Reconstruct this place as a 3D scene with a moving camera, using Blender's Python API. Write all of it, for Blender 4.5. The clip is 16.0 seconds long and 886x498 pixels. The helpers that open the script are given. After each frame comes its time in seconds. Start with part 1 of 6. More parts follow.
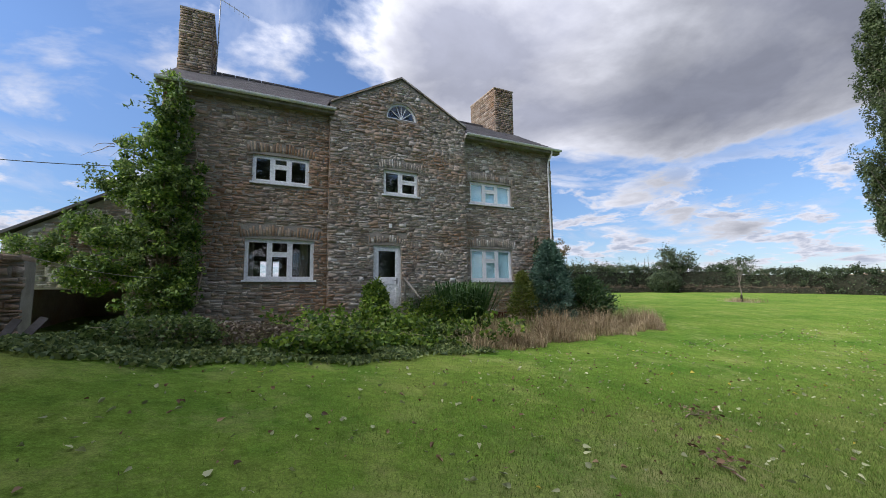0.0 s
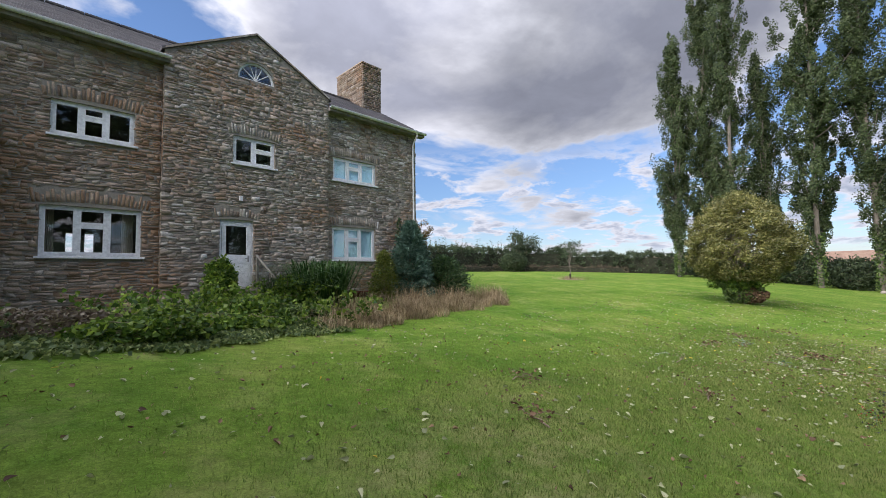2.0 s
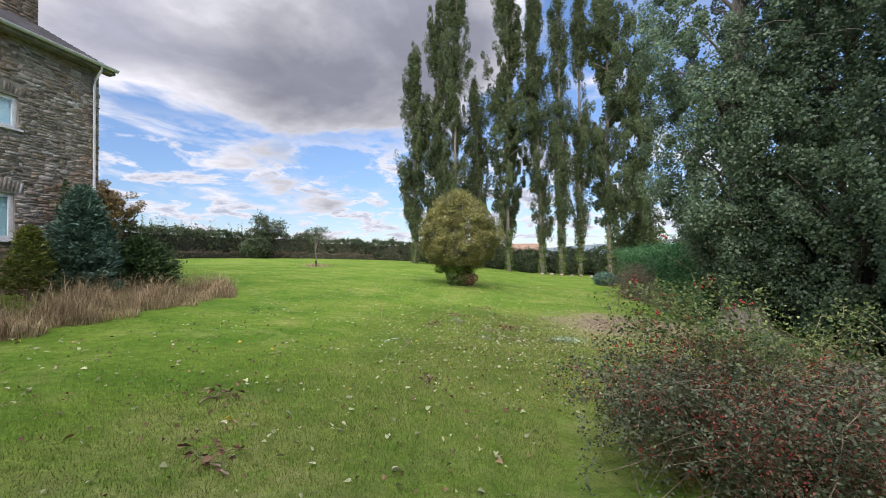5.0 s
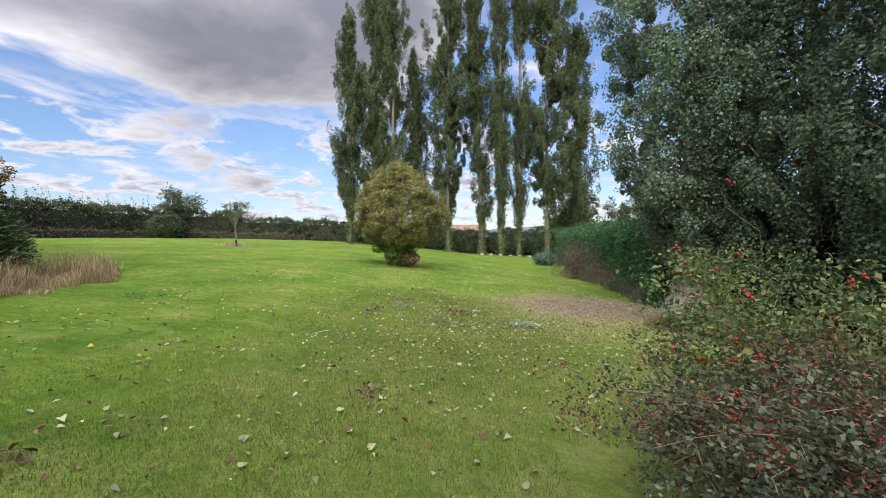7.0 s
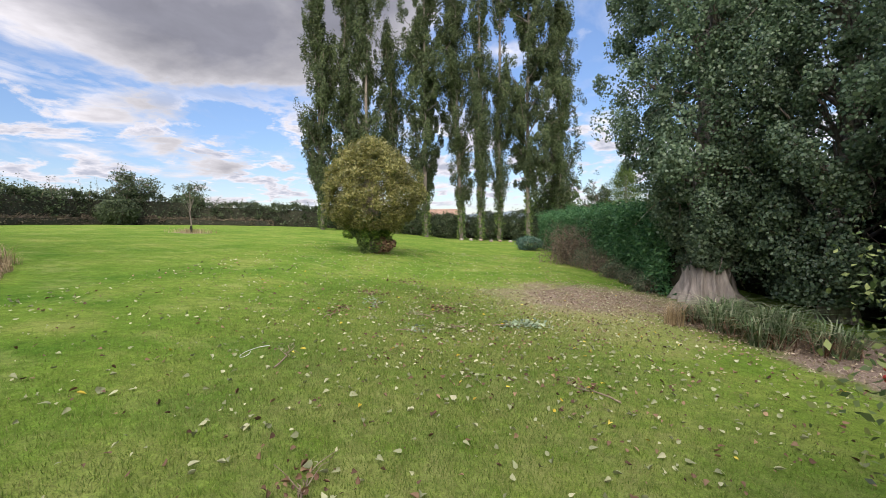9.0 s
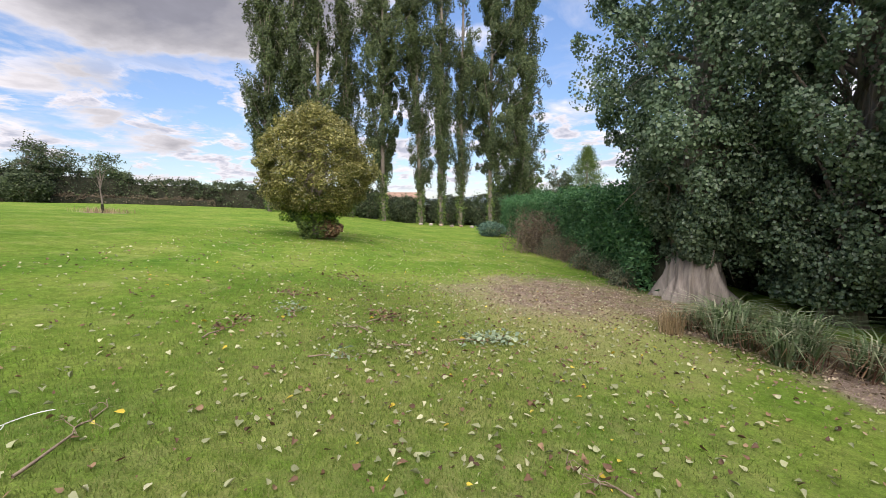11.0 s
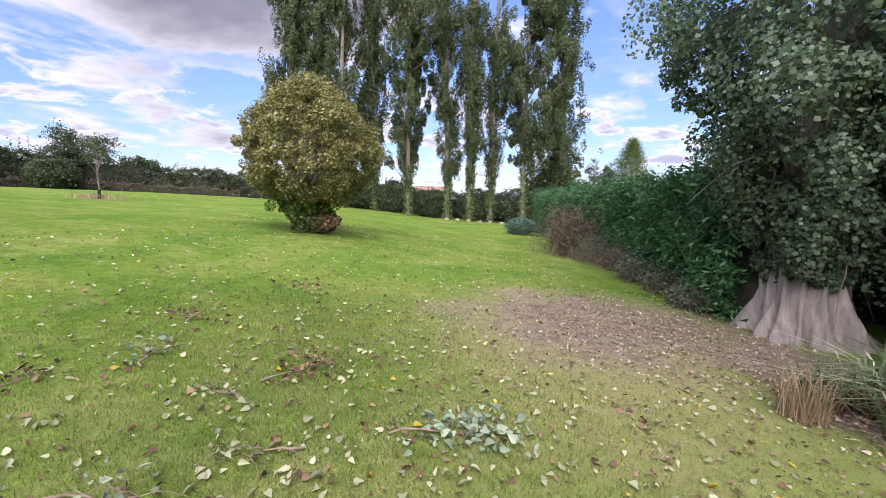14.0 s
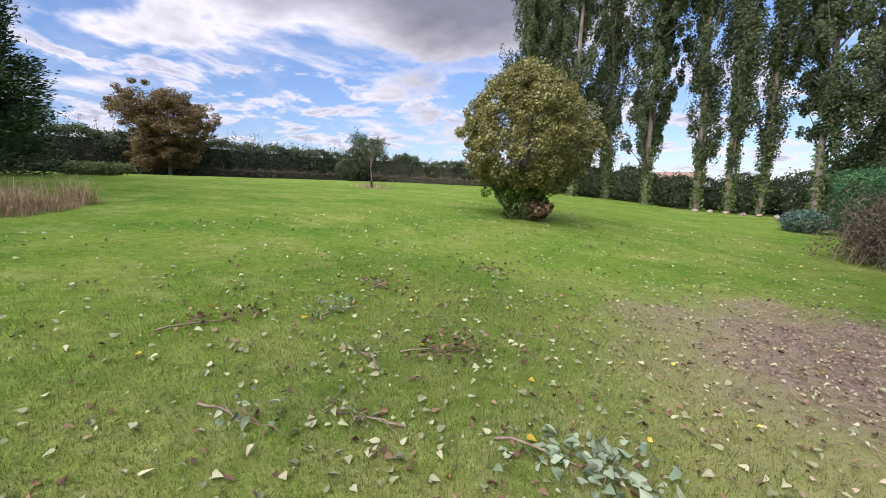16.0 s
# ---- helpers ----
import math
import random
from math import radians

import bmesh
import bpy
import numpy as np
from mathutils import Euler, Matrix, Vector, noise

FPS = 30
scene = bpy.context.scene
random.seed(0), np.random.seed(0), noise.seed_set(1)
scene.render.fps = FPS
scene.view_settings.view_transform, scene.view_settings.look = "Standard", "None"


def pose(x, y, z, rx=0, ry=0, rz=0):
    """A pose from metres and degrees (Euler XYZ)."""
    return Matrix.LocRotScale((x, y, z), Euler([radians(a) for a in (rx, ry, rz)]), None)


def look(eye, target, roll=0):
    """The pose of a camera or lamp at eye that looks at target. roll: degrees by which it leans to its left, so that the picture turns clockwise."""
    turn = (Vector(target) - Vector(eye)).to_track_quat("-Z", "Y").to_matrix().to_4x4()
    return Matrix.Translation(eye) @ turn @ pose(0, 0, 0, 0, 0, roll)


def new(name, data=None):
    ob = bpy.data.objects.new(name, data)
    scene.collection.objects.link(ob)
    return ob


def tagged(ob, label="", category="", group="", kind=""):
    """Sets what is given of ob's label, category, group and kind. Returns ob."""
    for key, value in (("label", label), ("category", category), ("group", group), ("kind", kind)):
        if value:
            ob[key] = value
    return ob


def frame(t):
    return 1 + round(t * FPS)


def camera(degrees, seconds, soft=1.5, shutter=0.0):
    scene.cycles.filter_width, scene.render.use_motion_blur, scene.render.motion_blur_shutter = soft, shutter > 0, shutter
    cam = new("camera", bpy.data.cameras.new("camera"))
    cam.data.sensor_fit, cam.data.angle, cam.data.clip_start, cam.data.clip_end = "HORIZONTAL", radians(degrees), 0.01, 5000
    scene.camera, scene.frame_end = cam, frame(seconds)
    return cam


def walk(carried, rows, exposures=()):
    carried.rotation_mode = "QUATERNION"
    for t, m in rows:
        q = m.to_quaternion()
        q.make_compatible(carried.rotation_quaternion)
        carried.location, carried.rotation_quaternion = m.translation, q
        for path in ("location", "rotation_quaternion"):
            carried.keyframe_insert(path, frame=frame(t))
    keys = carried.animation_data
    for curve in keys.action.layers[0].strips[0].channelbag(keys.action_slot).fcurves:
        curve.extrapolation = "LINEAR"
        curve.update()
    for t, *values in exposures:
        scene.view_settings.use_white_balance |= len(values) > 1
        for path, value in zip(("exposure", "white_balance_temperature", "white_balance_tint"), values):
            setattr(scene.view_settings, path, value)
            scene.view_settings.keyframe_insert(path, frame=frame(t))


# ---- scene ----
cam = camera(94.1, 16.0, 0.9)
PATH = [
    (0, (0.258, 0.098, 1.812), (1.15, 1.874, 2.035), -0.8),
    (0.5, (0.276, 0.093, 1.811), (1.268, 1.818, 2.011), -0.9),
    (1, (0.298, 0.064, 1.813), (1.416, 1.713, 1.987), -1.0),
    (1.5, (0.334, 0.006, 1.825), (1.596, 1.551, 1.967), -0.8),
    (2, (0.369, -0.06, 1.825), (1.779, 1.354, 1.937), -0.8),
    (2.5, (0.424, -0.059, 1.813), (1.978, 1.197, 1.898), -0.8),
    (3, (0.523, -0.032, 1.802), (2.207, 1.045, 1.867), -0.8),
    (3.5, (0.718, 0.04, 1.818), (2.509, 0.928, 1.87), -0.7),
    (4, (0.958, 0.067, 1.814), (2.831, 0.766, 1.862), -0.6),
    (4.5, (1.267, 0.07, 1.806), (3.194, 0.601, 1.851), -0.6),
    (5, (1.576, 0.117, 1.788), (3.535, 0.519, 1.823), -0.6),
    (5.2, (1.727, 0.128, 1.767), (3.694, 0.489, 1.8), -0.4),
    (7.3, (3.583, 0.658, 1.565), (5.58, 0.732, 1.497), -0.5),
    (7.5, (3.767, 0.682, 1.551), (5.764, 0.743, 1.477), -0.5),
    (8, (4.245, 0.723, 1.539), (6.242, 0.759, 1.447), -0.4),
    (8.5, (4.77, 0.771, 1.513), (6.767, 0.785, 1.397), -0.5),
    (8.7, (4.961, 0.774, 1.509), (6.957, 0.78, 1.387), -0.7),
    (10.8, (7.164, 0.529, 1.434), (9.147, 0.352, 1.244), 0.1),
    (11, (7.357, 0.455, 1.436), (9.337, 0.257, 1.232), 0.1),
    (11.5, (7.852, 0.292, 1.437), (9.821, 0.026, 1.208), 0.3),
    (12, (8.331, 0.082, 1.387), (10.289, -0.237, 1.137), 0.3),
    (12.5, (8.822, -0.074, 1.366), (10.776, -0.412, 1.105), 0.3),
    (13, (9.292, -0.212, 1.357), (11.243, -0.561, 1.088), 0.2),
    (13.5, (9.726, -0.419, 1.32), (11.696, -0.641, 1.058), 0.5),
    (14, (10.12, -0.56, 1.288), (12.107, -0.592, 1.062), 1.2),
    (14.5, (10.444, -0.691, 1.277), (12.419, -0.471, 1.056), 0.9),
    (15, (10.698, -0.907, 1.242), (12.62, -0.414, 0.994), 1.2),
    (15.5, (10.772, -1.086, 1.232), (12.608, -0.343, 0.955), 1.2),
    (16, (10.709, -1.243, 1.201), (12.407, -0.229, 0.904), 0.9),
]
walk(cam, [(t, look(eye, aim, lean)) for t, eye, aim, lean in PATH], [(0, 0.20, 6000, 15), (3, 0.30, 6100, 16), (8.5, 0.38, 6400, 17), (11, 0.44, 6500, 18), (12.5, 0.64, 6150, 28), (14.5, 0.54, 6050, 27), (16, 0.36, 6100, 23)])

# ---- world, sun ----
SUN_EL, SUN_AZ = radians(39), radians(276)     # sun veiled by thin cloud, from the west
world = bpy.data.worlds.new("world")
scene.world = world
world.use_nodes = True
wn, wl = world.node_tree.nodes, world.node_tree.links
wn.clear()


def wnode(kind, **values):
    n = wn.new(kind)
    for k, v in values.items():
        n.inputs[int(k[1:])].default_value = v
    return n


def wmath(op, a, b=None):
    n = wn.new("ShaderNodeMath")
    n.operation = op
    for i, v in enumerate((a, b)):
        if v is None:
            continue
        if isinstance(v, (int, float)):
            n.inputs[i].default_value = v
        else:
            wl.new(v, n.inputs[i])
    return n.outputs[0]


def wramp(src, stops):
    n = wn.new("ShaderNodeValToRGB")
    els = n.color_ramp.elements
    while len(els) < len(stops):
        els.new(0.5)
    for e, (p, c) in zip(els, stops):
        e.position = p
        e.color = (*c, 1) if isinstance(c, tuple) else (c, c, c, 1)
    wl.new(src, n.inputs[0])
    return n.outputs[0]


def wdot(vec, d, lo, hi):
    n = wn.new("ShaderNodeVectorMath")
    n.operation = "DOT_PRODUCT"
    wl.new(vec, n.inputs[0])
    n.inputs[1].default_value = Vector(d).normalized()
    m = wn.new("ShaderNodeMapRange")
    m.interpolation_type = "SMOOTHSTEP"
    wl.new(n.outputs["Value"], m.inputs[0])
    m.inputs[1].default_value, m.inputs[2].default_value = lo, hi
    return m.outputs[0]


def from_az(az, el):
    a, e = radians(az), radians(el)
    return (math.sin(a) * math.cos(e), math.cos(a) * math.cos(e), math.sin(e))


sky = wn.new("ShaderNodeTexSky")
sky.sky_type, sky.sun_disc = "NISHITA", False
sky.sun_elevation, sky.sun_rotation = SUN_EL, SUN_AZ
sky.air_density, sky.dust_density, sky.ozone_density = 1.0, 0.25, 4.0
coord = wn.new("ShaderNodeTexCoord").outputs["Generated"]
sep = wn.new("ShaderNodeSeparateXYZ")
wl.new(coord, sep.inputs[0])
up = wmath("MAXIMUM", sep.outputs[2], 0.0)
flat = wn.new("ShaderNodeCombineXYZ")
for i in range(2):
    wl.new(wmath("DIVIDE", sep.outputs[i], wmath("ADD", up, 0.16)), flat.inputs[i])


def wnoise(scale, detail, rough, offset, warp=0.0):
    mp = wn.new("ShaderNodeMapping")
    mp.inputs["Location"].default_value = offset
    wl.new(flat.outputs[0], mp.inputs[0])
    n = wn.new("ShaderNodeTexNoise")
    wl.new(mp.outputs[0], n.inputs["Vector"])
    n.inputs["Scale"].default_value, n.inputs["Detail"].default_value = scale, detail
    n.inputs["Roughness"].default_value, n.inputs["Distortion"].default_value = rough, warp
    return n.outputs[0]


billow = wnoise(1.15, 9, 0.56, (3.1, 0.4, 0), 0.25)
wisp = wnoise(2.3, 8, 0.6, (7.7, 2.2, 0), 0.6)
mass = wdot(coord, from_az(52, 30), 0.80, 0.945)       # the wide grey cloud
east = wdot(coord, from_az(112, 14), 0.85, 0.99)       # clearer sky behind the poplars
mass = wmath("MULTIPLY", mass, wramp(up, [(0.25, 0.0), (0.38, 1.0)]))
dense = wmath("ADD", billow, wmath("ADD", wmath("MULTIPLY", mass, 0.30), wmath("MULTIPLY", east, -0.05)))
overhead = wramp(up, [(0.55, 0.0), (0.90, 0.16)])
cover = wramp(wmath("ADD", dense, overhead), [(0.545, 0.0), (0.63, 1.0)])
haze = wramp(up, [(0.0, 0.40), (0.06, 0.14), (0.14, 0.0)])
veil = wmath("MULTIPLY", wramp(wisp, [(0.50, 0.0), (0.76, 1.0)]), 0.55)
heap = wnoise(2.4, 9, 0.6, (4.4, 9.1, 0), 0.25)
puff = wmath("MULTIPLY", wramp(heap, [(0.49, 0.0), (0.56, 0.95)]), wramp(up, [(0.02, 0.0), (0.05, 1.0), (0.22, 1.0), (0.30, 0.0)]))
mask = wmath("MAXIMUM", wmath("MAXIMUM", wmath("MAXIMUM", cover, puff), veil), haze)
shade = wramp(dense, [(0.54, (0.62, 0.66, 0.74)), (0.62, (0.86, 0.855, 0.86)), (0.70, (0.61, 0.61, 0.63)), (0.82, (0.40, 0.41, 0.46))])
relief = wramp(wnoise(3.6, 7, 0.6, (1.3, 5.2, 0), 0.3), [(0.3, 0.88), (0.7, 1.10)])
billows = wn.new("ShaderNodeMix")                      # low heaped clouds: white rims, grey bases
billows.data_type = "RGBA"
wl.new(wmath("MULTIPLY", puff, wmath("SUBTRACT", 1.0, cover)), billows.inputs[0])
wl.new(shade, billows.inputs[6])
wl.new(wramp(heap, [(0.50, (0.94, 0.94, 0.95)), (0.56, (0.80, 0.79, 0.80)), (0.64, (0.44, 0.47, 0.54))]), billows.inputs[7])
tint = wn.new("ShaderNodeMix")
tint.data_type, tint.blend_type = "RGBA", "MULTIPLY"
tint.inputs[0].default_value = 1.0
under = wn.new("ShaderNodeMix")                        # the heavy base of the wide cloud
under.data_type, under.blend_type = "RGBA", "MULTIPLY"
wl.new(wmath("MULTIPLY", wdot(coord, from_az(70, 23), 0.90, 0.98), cover), under.inputs[0])
wl.new(billows.outputs[2], under.inputs[6])
under.inputs[7].default_value = (0.64, 0.65, 0.66, 1)
wl.new(under.outputs[2], tint.inputs[6])
wl.new(relief, tint.inputs[7])
blue = wnode("ShaderNodeBackground", _1=0.145)
wl.new(sky.outputs[0], blue.inputs[0])
wl.new(wramp(up, [(0.0, 0.092), (0.12, 0.105), (0.45, 0.150)]), blue.inputs[1])     # clear air low down is less glaring
cloud = wnode("ShaderNodeBackground", _1=1.0)
wl.new(wramp(up, [(0.45, 0.5), (0.85, 1.0)]), wn.new("ShaderNodeMath").inputs[0])     # overcast is brightest overhead
wn[-1].operation = "MULTIPLY"
wn[-1].inputs[1].default_value = 1.8
wl.new(wn[-1].outputs[0], cloud.inputs[1])
wl.new(tint.outputs[2], cloud.inputs[0])
wmix = wn.new("ShaderNodeMixShader")
wl.new(mask, wmix.inputs[0])
wl.new(blue.outputs[0], wmix.inputs[1])
wl.new(cloud.outputs[0], wmix.inputs[2])
wl.new(wmix.outputs[0], wn.new("ShaderNodeOutputWorld").inputs[0])

sun = new("sun", bpy.data.lights.new("sun", "SUN"))
sun.data.energy, sun.data.angle, sun.data.color = 5.0, radians(65), (1.0, 0.94, 0.84)
sun.matrix_world = look((0, 0, 0), [-c for c in from_az(276, 39)])

# ---- materials ----


class Mat:
    """A small builder of node materials in object or world coordinates."""

    def __init__(self, name, rough=0.8, metal=0.0):
        self.m = bpy.data.materials.new(name)
        self.m.use_nodes = True
        self.n, self.l = self.m.node_tree.nodes, self.m.node_tree.links
        self.b = self.n["Principled BSDF"]
        self.b.inputs["Roughness"].default_value = rough
        self.b.inputs["Metallic"].default_value = metal
        self.b.inputs["Specular IOR Level"].default_value = 0.3
        self.pos = self.n.new("ShaderNodeNewGeometry")

    def noise(self, scale, detail=4, rough=0.55, stretch=None):
        t = self.n.new("ShaderNodeTexNoise")
        src = self.pos.outputs["Position"]
        if stretch:
            mp = self.n.new("ShaderNodeMapping")
            mp.inputs["Scale"].default_value = stretch
            self.l.new(src, mp.inputs[0])
            src = mp.outputs[0]
        self.l.new(src, t.inputs["Vector"])
        t.inputs["Scale"].default_value, t.inputs["Detail"].default_value = scale, detail
        t.inputs["Roughness"].default_value = rough
        return t.outputs[0]

    def island(self):
        return self.pos.outputs["Random Per Island"]

    def each(self):
        return self.n.new("ShaderNodeObjectInfo").outputs["Random"]

    def math(self, op, a, b):
        n = self.n.new("ShaderNodeMath")
        n.operation = op
        for i, v in enumerate((a, b)):
            if isinstance(v, (int, float)):
                n.inputs[i].default_value = v
            else:
                self.l.new(v, n.inputs[i])
        return n.outputs[0]

    def ramp(self, src, stops):
        n = self.n.new("ShaderNodeValToRGB")
        els = n.color_ramp.elements
        while len(els) < len(stops):
            els.new(0.5)
        for e, (p, c) in zip(els, stops):
            e.position = p
            e.color = (*c, 1) if isinstance(c, tuple) else (c, c, c, 1)
        self.l.new(src, n.inputs[0])
        return n.outputs[0]

    def mix(self, fac, a, b, blend="MIX"):
        n = self.n.new("ShaderNodeMix")
        n.data_type, n.blend_type = "RGBA", blend
        for i, v in ((0, fac), (6, a), (7, b)):
            if isinstance(v, (int, float)):
                n.inputs[i].default_value = v
            elif isinstance(v, tuple):
                n.inputs[i].default_value = (*v, 1)
            else:
                self.l.new(v, n.inputs[i])
        return n.outputs[2]

    def color(self, c):
        if isinstance(c, tuple):
            self.b.inputs["Base Color"].default_value = (*c, 1)
        else:
            self.l.new(c, self.b.inputs["Base Color"])
        return self

    def bump(self, height, strength=0.4, distance=0.02):
        n = self.n.new("ShaderNodeBump")
        n.inputs["Strength"].default_value, n.inputs["Distance"].default_value = strength, distance
        self.l.new(height, n.inputs["Height"])
        self.l.new(n.outputs[0], self.b.inputs["Normal"])
        return self


def leafy(name, dark, mid, light, patch=0.6, lucent=0.35, rough=0.5, gloss=0.3):
    """Foliage: a colour for each leaf, paler and duller by patches, and some light through it."""
    m = Mat(name, rough)
    m.b.inputs["Specular IOR Level"].default_value = gloss
    c = m.ramp(m.island(), [(0.0, dark), (0.55, mid), (1.0, light)])
    p = m.ramp(m.noise(patch, 3), [(0.3, 0.72), (0.7, 1.2)])
    c = m.mix(1.0, c, p, "MULTIPLY")
    m.color(c)
    t = m.n.new("ShaderNodeBsdfTranslucent")
    m.l.new(c, t.inputs[0])
    s = m.n.new("ShaderNodeMixShader")
    s.inputs[0].default_value = lucent
    m.l.new(m.b.outputs[0], s.inputs[1])
    m.l.new(t.outputs[0], s.inputs[2])
    m.l.new(s.outputs[0], m.n["Material Output"].inputs[0])
    return m.m


def speckled(name, a, b, scale, rough=0.8, bump=0.3, fine=40.0, stretch=None, metal=0.0):
    """A surface in two tones with grain at two scales."""
    m = Mat(name, rough, metal)
    c = m.ramp(m.noise(scale, 6, 0.6, stretch), [(0.3, a), (0.7, b)])
    g = m.noise(fine, 4, 0.6, stretch)
    m.color(m.mix(0.5, c, m.ramp(g, [(0.3, 0.65), (0.7, 1.25)]), "MULTIPLY"))
    m.bump(g, bump, 0.01)
    return m.m


def make_stone(name, use_object, rusty=0.475, warm=0.0, soot=1.0):
    """Rubble: a tone for each stone, rust-brown patches and pale lichen."""
    m = Mat(name, 0.85)
    pick = m.each() if use_object else m.island()
    c = m.ramp(pick, [(0.0, (0.15, 0.126, 0.104)), (0.2, (0.27, 0.23, 0.188)), (0.42, (0.35, 0.308, 0.255)), (0.56, (0.32, 0.25, 0.185)), (0.70, (0.385, 0.345, 0.29)),
                      (0.90, (0.43, 0.40, 0.35)), (1.0, (0.54, 0.52, 0.48))])
    c = m.mix(0.75, c, m.ramp(m.noise(22, 6, 0.65, (1, 1, 3)), [(0.25, 0.58), (0.75, 1.42)]), "MULTIPLY")
    c = m.mix(0.6, c, m.ramp(m.noise(6, 6, 0.7), [(0.3, 0.68), (0.7, 1.32)]), "MULTIPLY")
    if soot < 1:
        c = m.mix(1.0, c, (soot, soot, soot), "MULTIPLY")
    if warm:
        c = m.mix(warm, c, m.mix(1.0, c, (0.98, 0.70, 0.50), "MULTIPLY"))
    rust = m.ramp(m.noise(0.55, 5, 0.6), [(rusty, 0.0), (rusty + 0.16, 0.9)])
    c = m.mix(rust, c, m.mix(0.62, c, (0.27, 0.135, 0.055)))
    lichen = m.ramp(m.noise(5.5, 6, 0.7), [(0.62, 0.0), (0.70, 0.45)])
    c = m.mix(lichen, c, (0.42, 0.41, 0.36))
    gold = m.ramp(m.noise(9.0, 5, 0.7), [(0.66, 0.0), (0.71, 0.6)])
    m.color(m.mix(gold, c, (0.42, 0.27, 0.08)))
    m.bump(m.noise(30, 6, 0.65, (1, 1, 2.5)), 0.9, 0.02)
    return m.m


M_STONE, M_STONE_BIT = make_stone("stone", False), make_stone("stone_single", True)
M_STONE_RUST, M_STONE_STACK = make_stone("rusty_stone", False, 0.42, 0.30), make_stone("stack_stone", False, 0.50, 0.45, 0.66)
M_STONE_RUSTBIT = make_stone("rusty_stone_single", True, 0.38, 0.55)
M_MORTAR = speckled("mortar", (0.21, 0.185, 0.155), (0.33, 0.30, 0.255), 3.0, 0.95, 0.6)
M_SLATE = speckled("slate", (0.075, 0.07, 0.07), (0.135, 0.12, 0.115), 1.6, 0.6, 0.3, 30)
M_UPVC = speckled("white_plastic", (0.76, 0.77, 0.78), (0.83, 0.83, 0.83), 1.2, 0.35, 0.03, 15)
M_GUTTER = speckled("gutter_plastic", (0.66, 0.65, 0.65), (0.80, 0.79, 0.79), 1.5, 0.45, 0.05, 20)
# plaster colour lowered so that the rooms look unlit
M_DARKROOM = speckled("shade_dark_plaster", (0.10, 0.09, 0.08), (0.14, 0.125, 0.11), 0.8, 0.9, 0.05, 10)
M_CURTAIN = speckled("curtain_cloth", (0.42, 0.36, 0.30), (0.50, 0.44, 0.37), 4, 0.95, 0.1, 60)
M_BARK = speckled("bark", (0.13, 0.105, 0.085), (0.26, 0.22, 0.185), 3.5, 0.95, 1.0, 18, (1, 1, 0.25))
M_PALE_BARK = speckled("pale_bark", (0.14, 0.122, 0.104), (0.37, 0.325, 0.28), 5.0, 0.9, 1.0, 22, (1, 1, 0.16))
M_TWIG = speckled("twig_wood", (0.18, 0.13, 0.09), (0.34, 0.27, 0.19), 14, 0.9, 0.3, 60)
M_CANE = speckled("rose_cane", (0.17, 0.17, 0.08), (0.30, 0.25, 0.14), 10, 0.7, 0.2, 60)
M_OLDWOOD = speckled("weathered_wood", (0.16, 0.145, 0.125), (0.30, 0.275, 0.24), 4, 0.9, 0.5, 30, (1, 1, 0.15))
M_METAL = speckled("dull_metal", (0.30, 0.30, 0.30), (0.42, 0.42, 0.42), 6, 0.45, 0.1, 40, None, 0.8)
M_DARKRED = speckled("red_painted_wood", (0.11, 0.03, 0.03), (0.17, 0.05, 0.045), 5, 0.7, 0.2)
M_SOIL = speckled("bare_soil", (0.10, 0.075, 0.055), (0.17, 0.135, 0.10), 6, 0.95, 0.8, 50)
M_POPLAR = leafy("poplar_leaves", (0.034, 0.054, 0.020), (0.074, 0.104, 0.038), (0.140, 0.168, 0.070), 0.35, 0.35)
M_LIME = leafy("large_tree_leaves", (0.068, 0.116, 0.064), (0.145, 0.218, 0.126), (0.245, 0.325, 0.188), 0.5, 0.5, 0.45, 0.55)
M_GOLDEN = leafy("variegated_holly_leaves", (0.060, 0.074, 0.015), (0.19, 0.188, 0.046), (0.42, 0.385, 0.14), 1.2, 0.3, 0.35, 0.5)
M_IVY = leafy("climber_leaves", (0.030, 0.070, 0.010), (0.105, 0.19, 0.024), (0.27, 0.37, 0.05), 0.8, 0.4)
M_BRAMBLE = leafy("bramble_leaves", (0.04, 0.07, 0.022), (0.105, 0.17, 0.045), (0.24, 0.31, 0.08), 1.0, 0.35)
M_HEDGE = leafy("clipped_hedge_leaves", (0.026, 0.085, 0.034), (0.066, 0.170, 0.062), (0.13, 0.26, 0.095), 0.8, 0.3)
M_FIELDHEDGE = leafy("field_hedge_leaves", (0.028, 0.046, 0.022), (0.07, 0.10, 0.045), (0.14, 0.175, 0.085), 0.4, 0.3)
M_COPPER = leafy("copper_leaves", (0.07, 0.055, 0.022), (0.17, 0.125, 0.05), (0.30, 0.20, 0.085), 0.6, 0.3)
M_BLUEGREEN = leafy("blue_conifer_needles", (0.035, 0.082, 0.058), (0.085, 0.155, 0.112), (0.16, 0.25, 0.18), 2.0, 0.15)
M_DARKGREEN = leafy("dark_conifer_needles", (0.016, 0.038, 0.015), (0.045, 0.090, 0.033), (0.105, 0.16, 0.05), 1.2, 0.15)
M_YELLOWGREEN = leafy("yellow_green_conifer", (0.05, 0.072, 0.010), (0.125, 0.155, 0.024), (0.23, 0.25, 0.05), 2.0, 0.15)
M_DRYGRASS = leafy("dry_grass_blades", (0.20, 0.145, 0.080), (0.38, 0.285, 0.165), (0.56, 0.45, 0.28), 1.2, 0.3, 0.7)
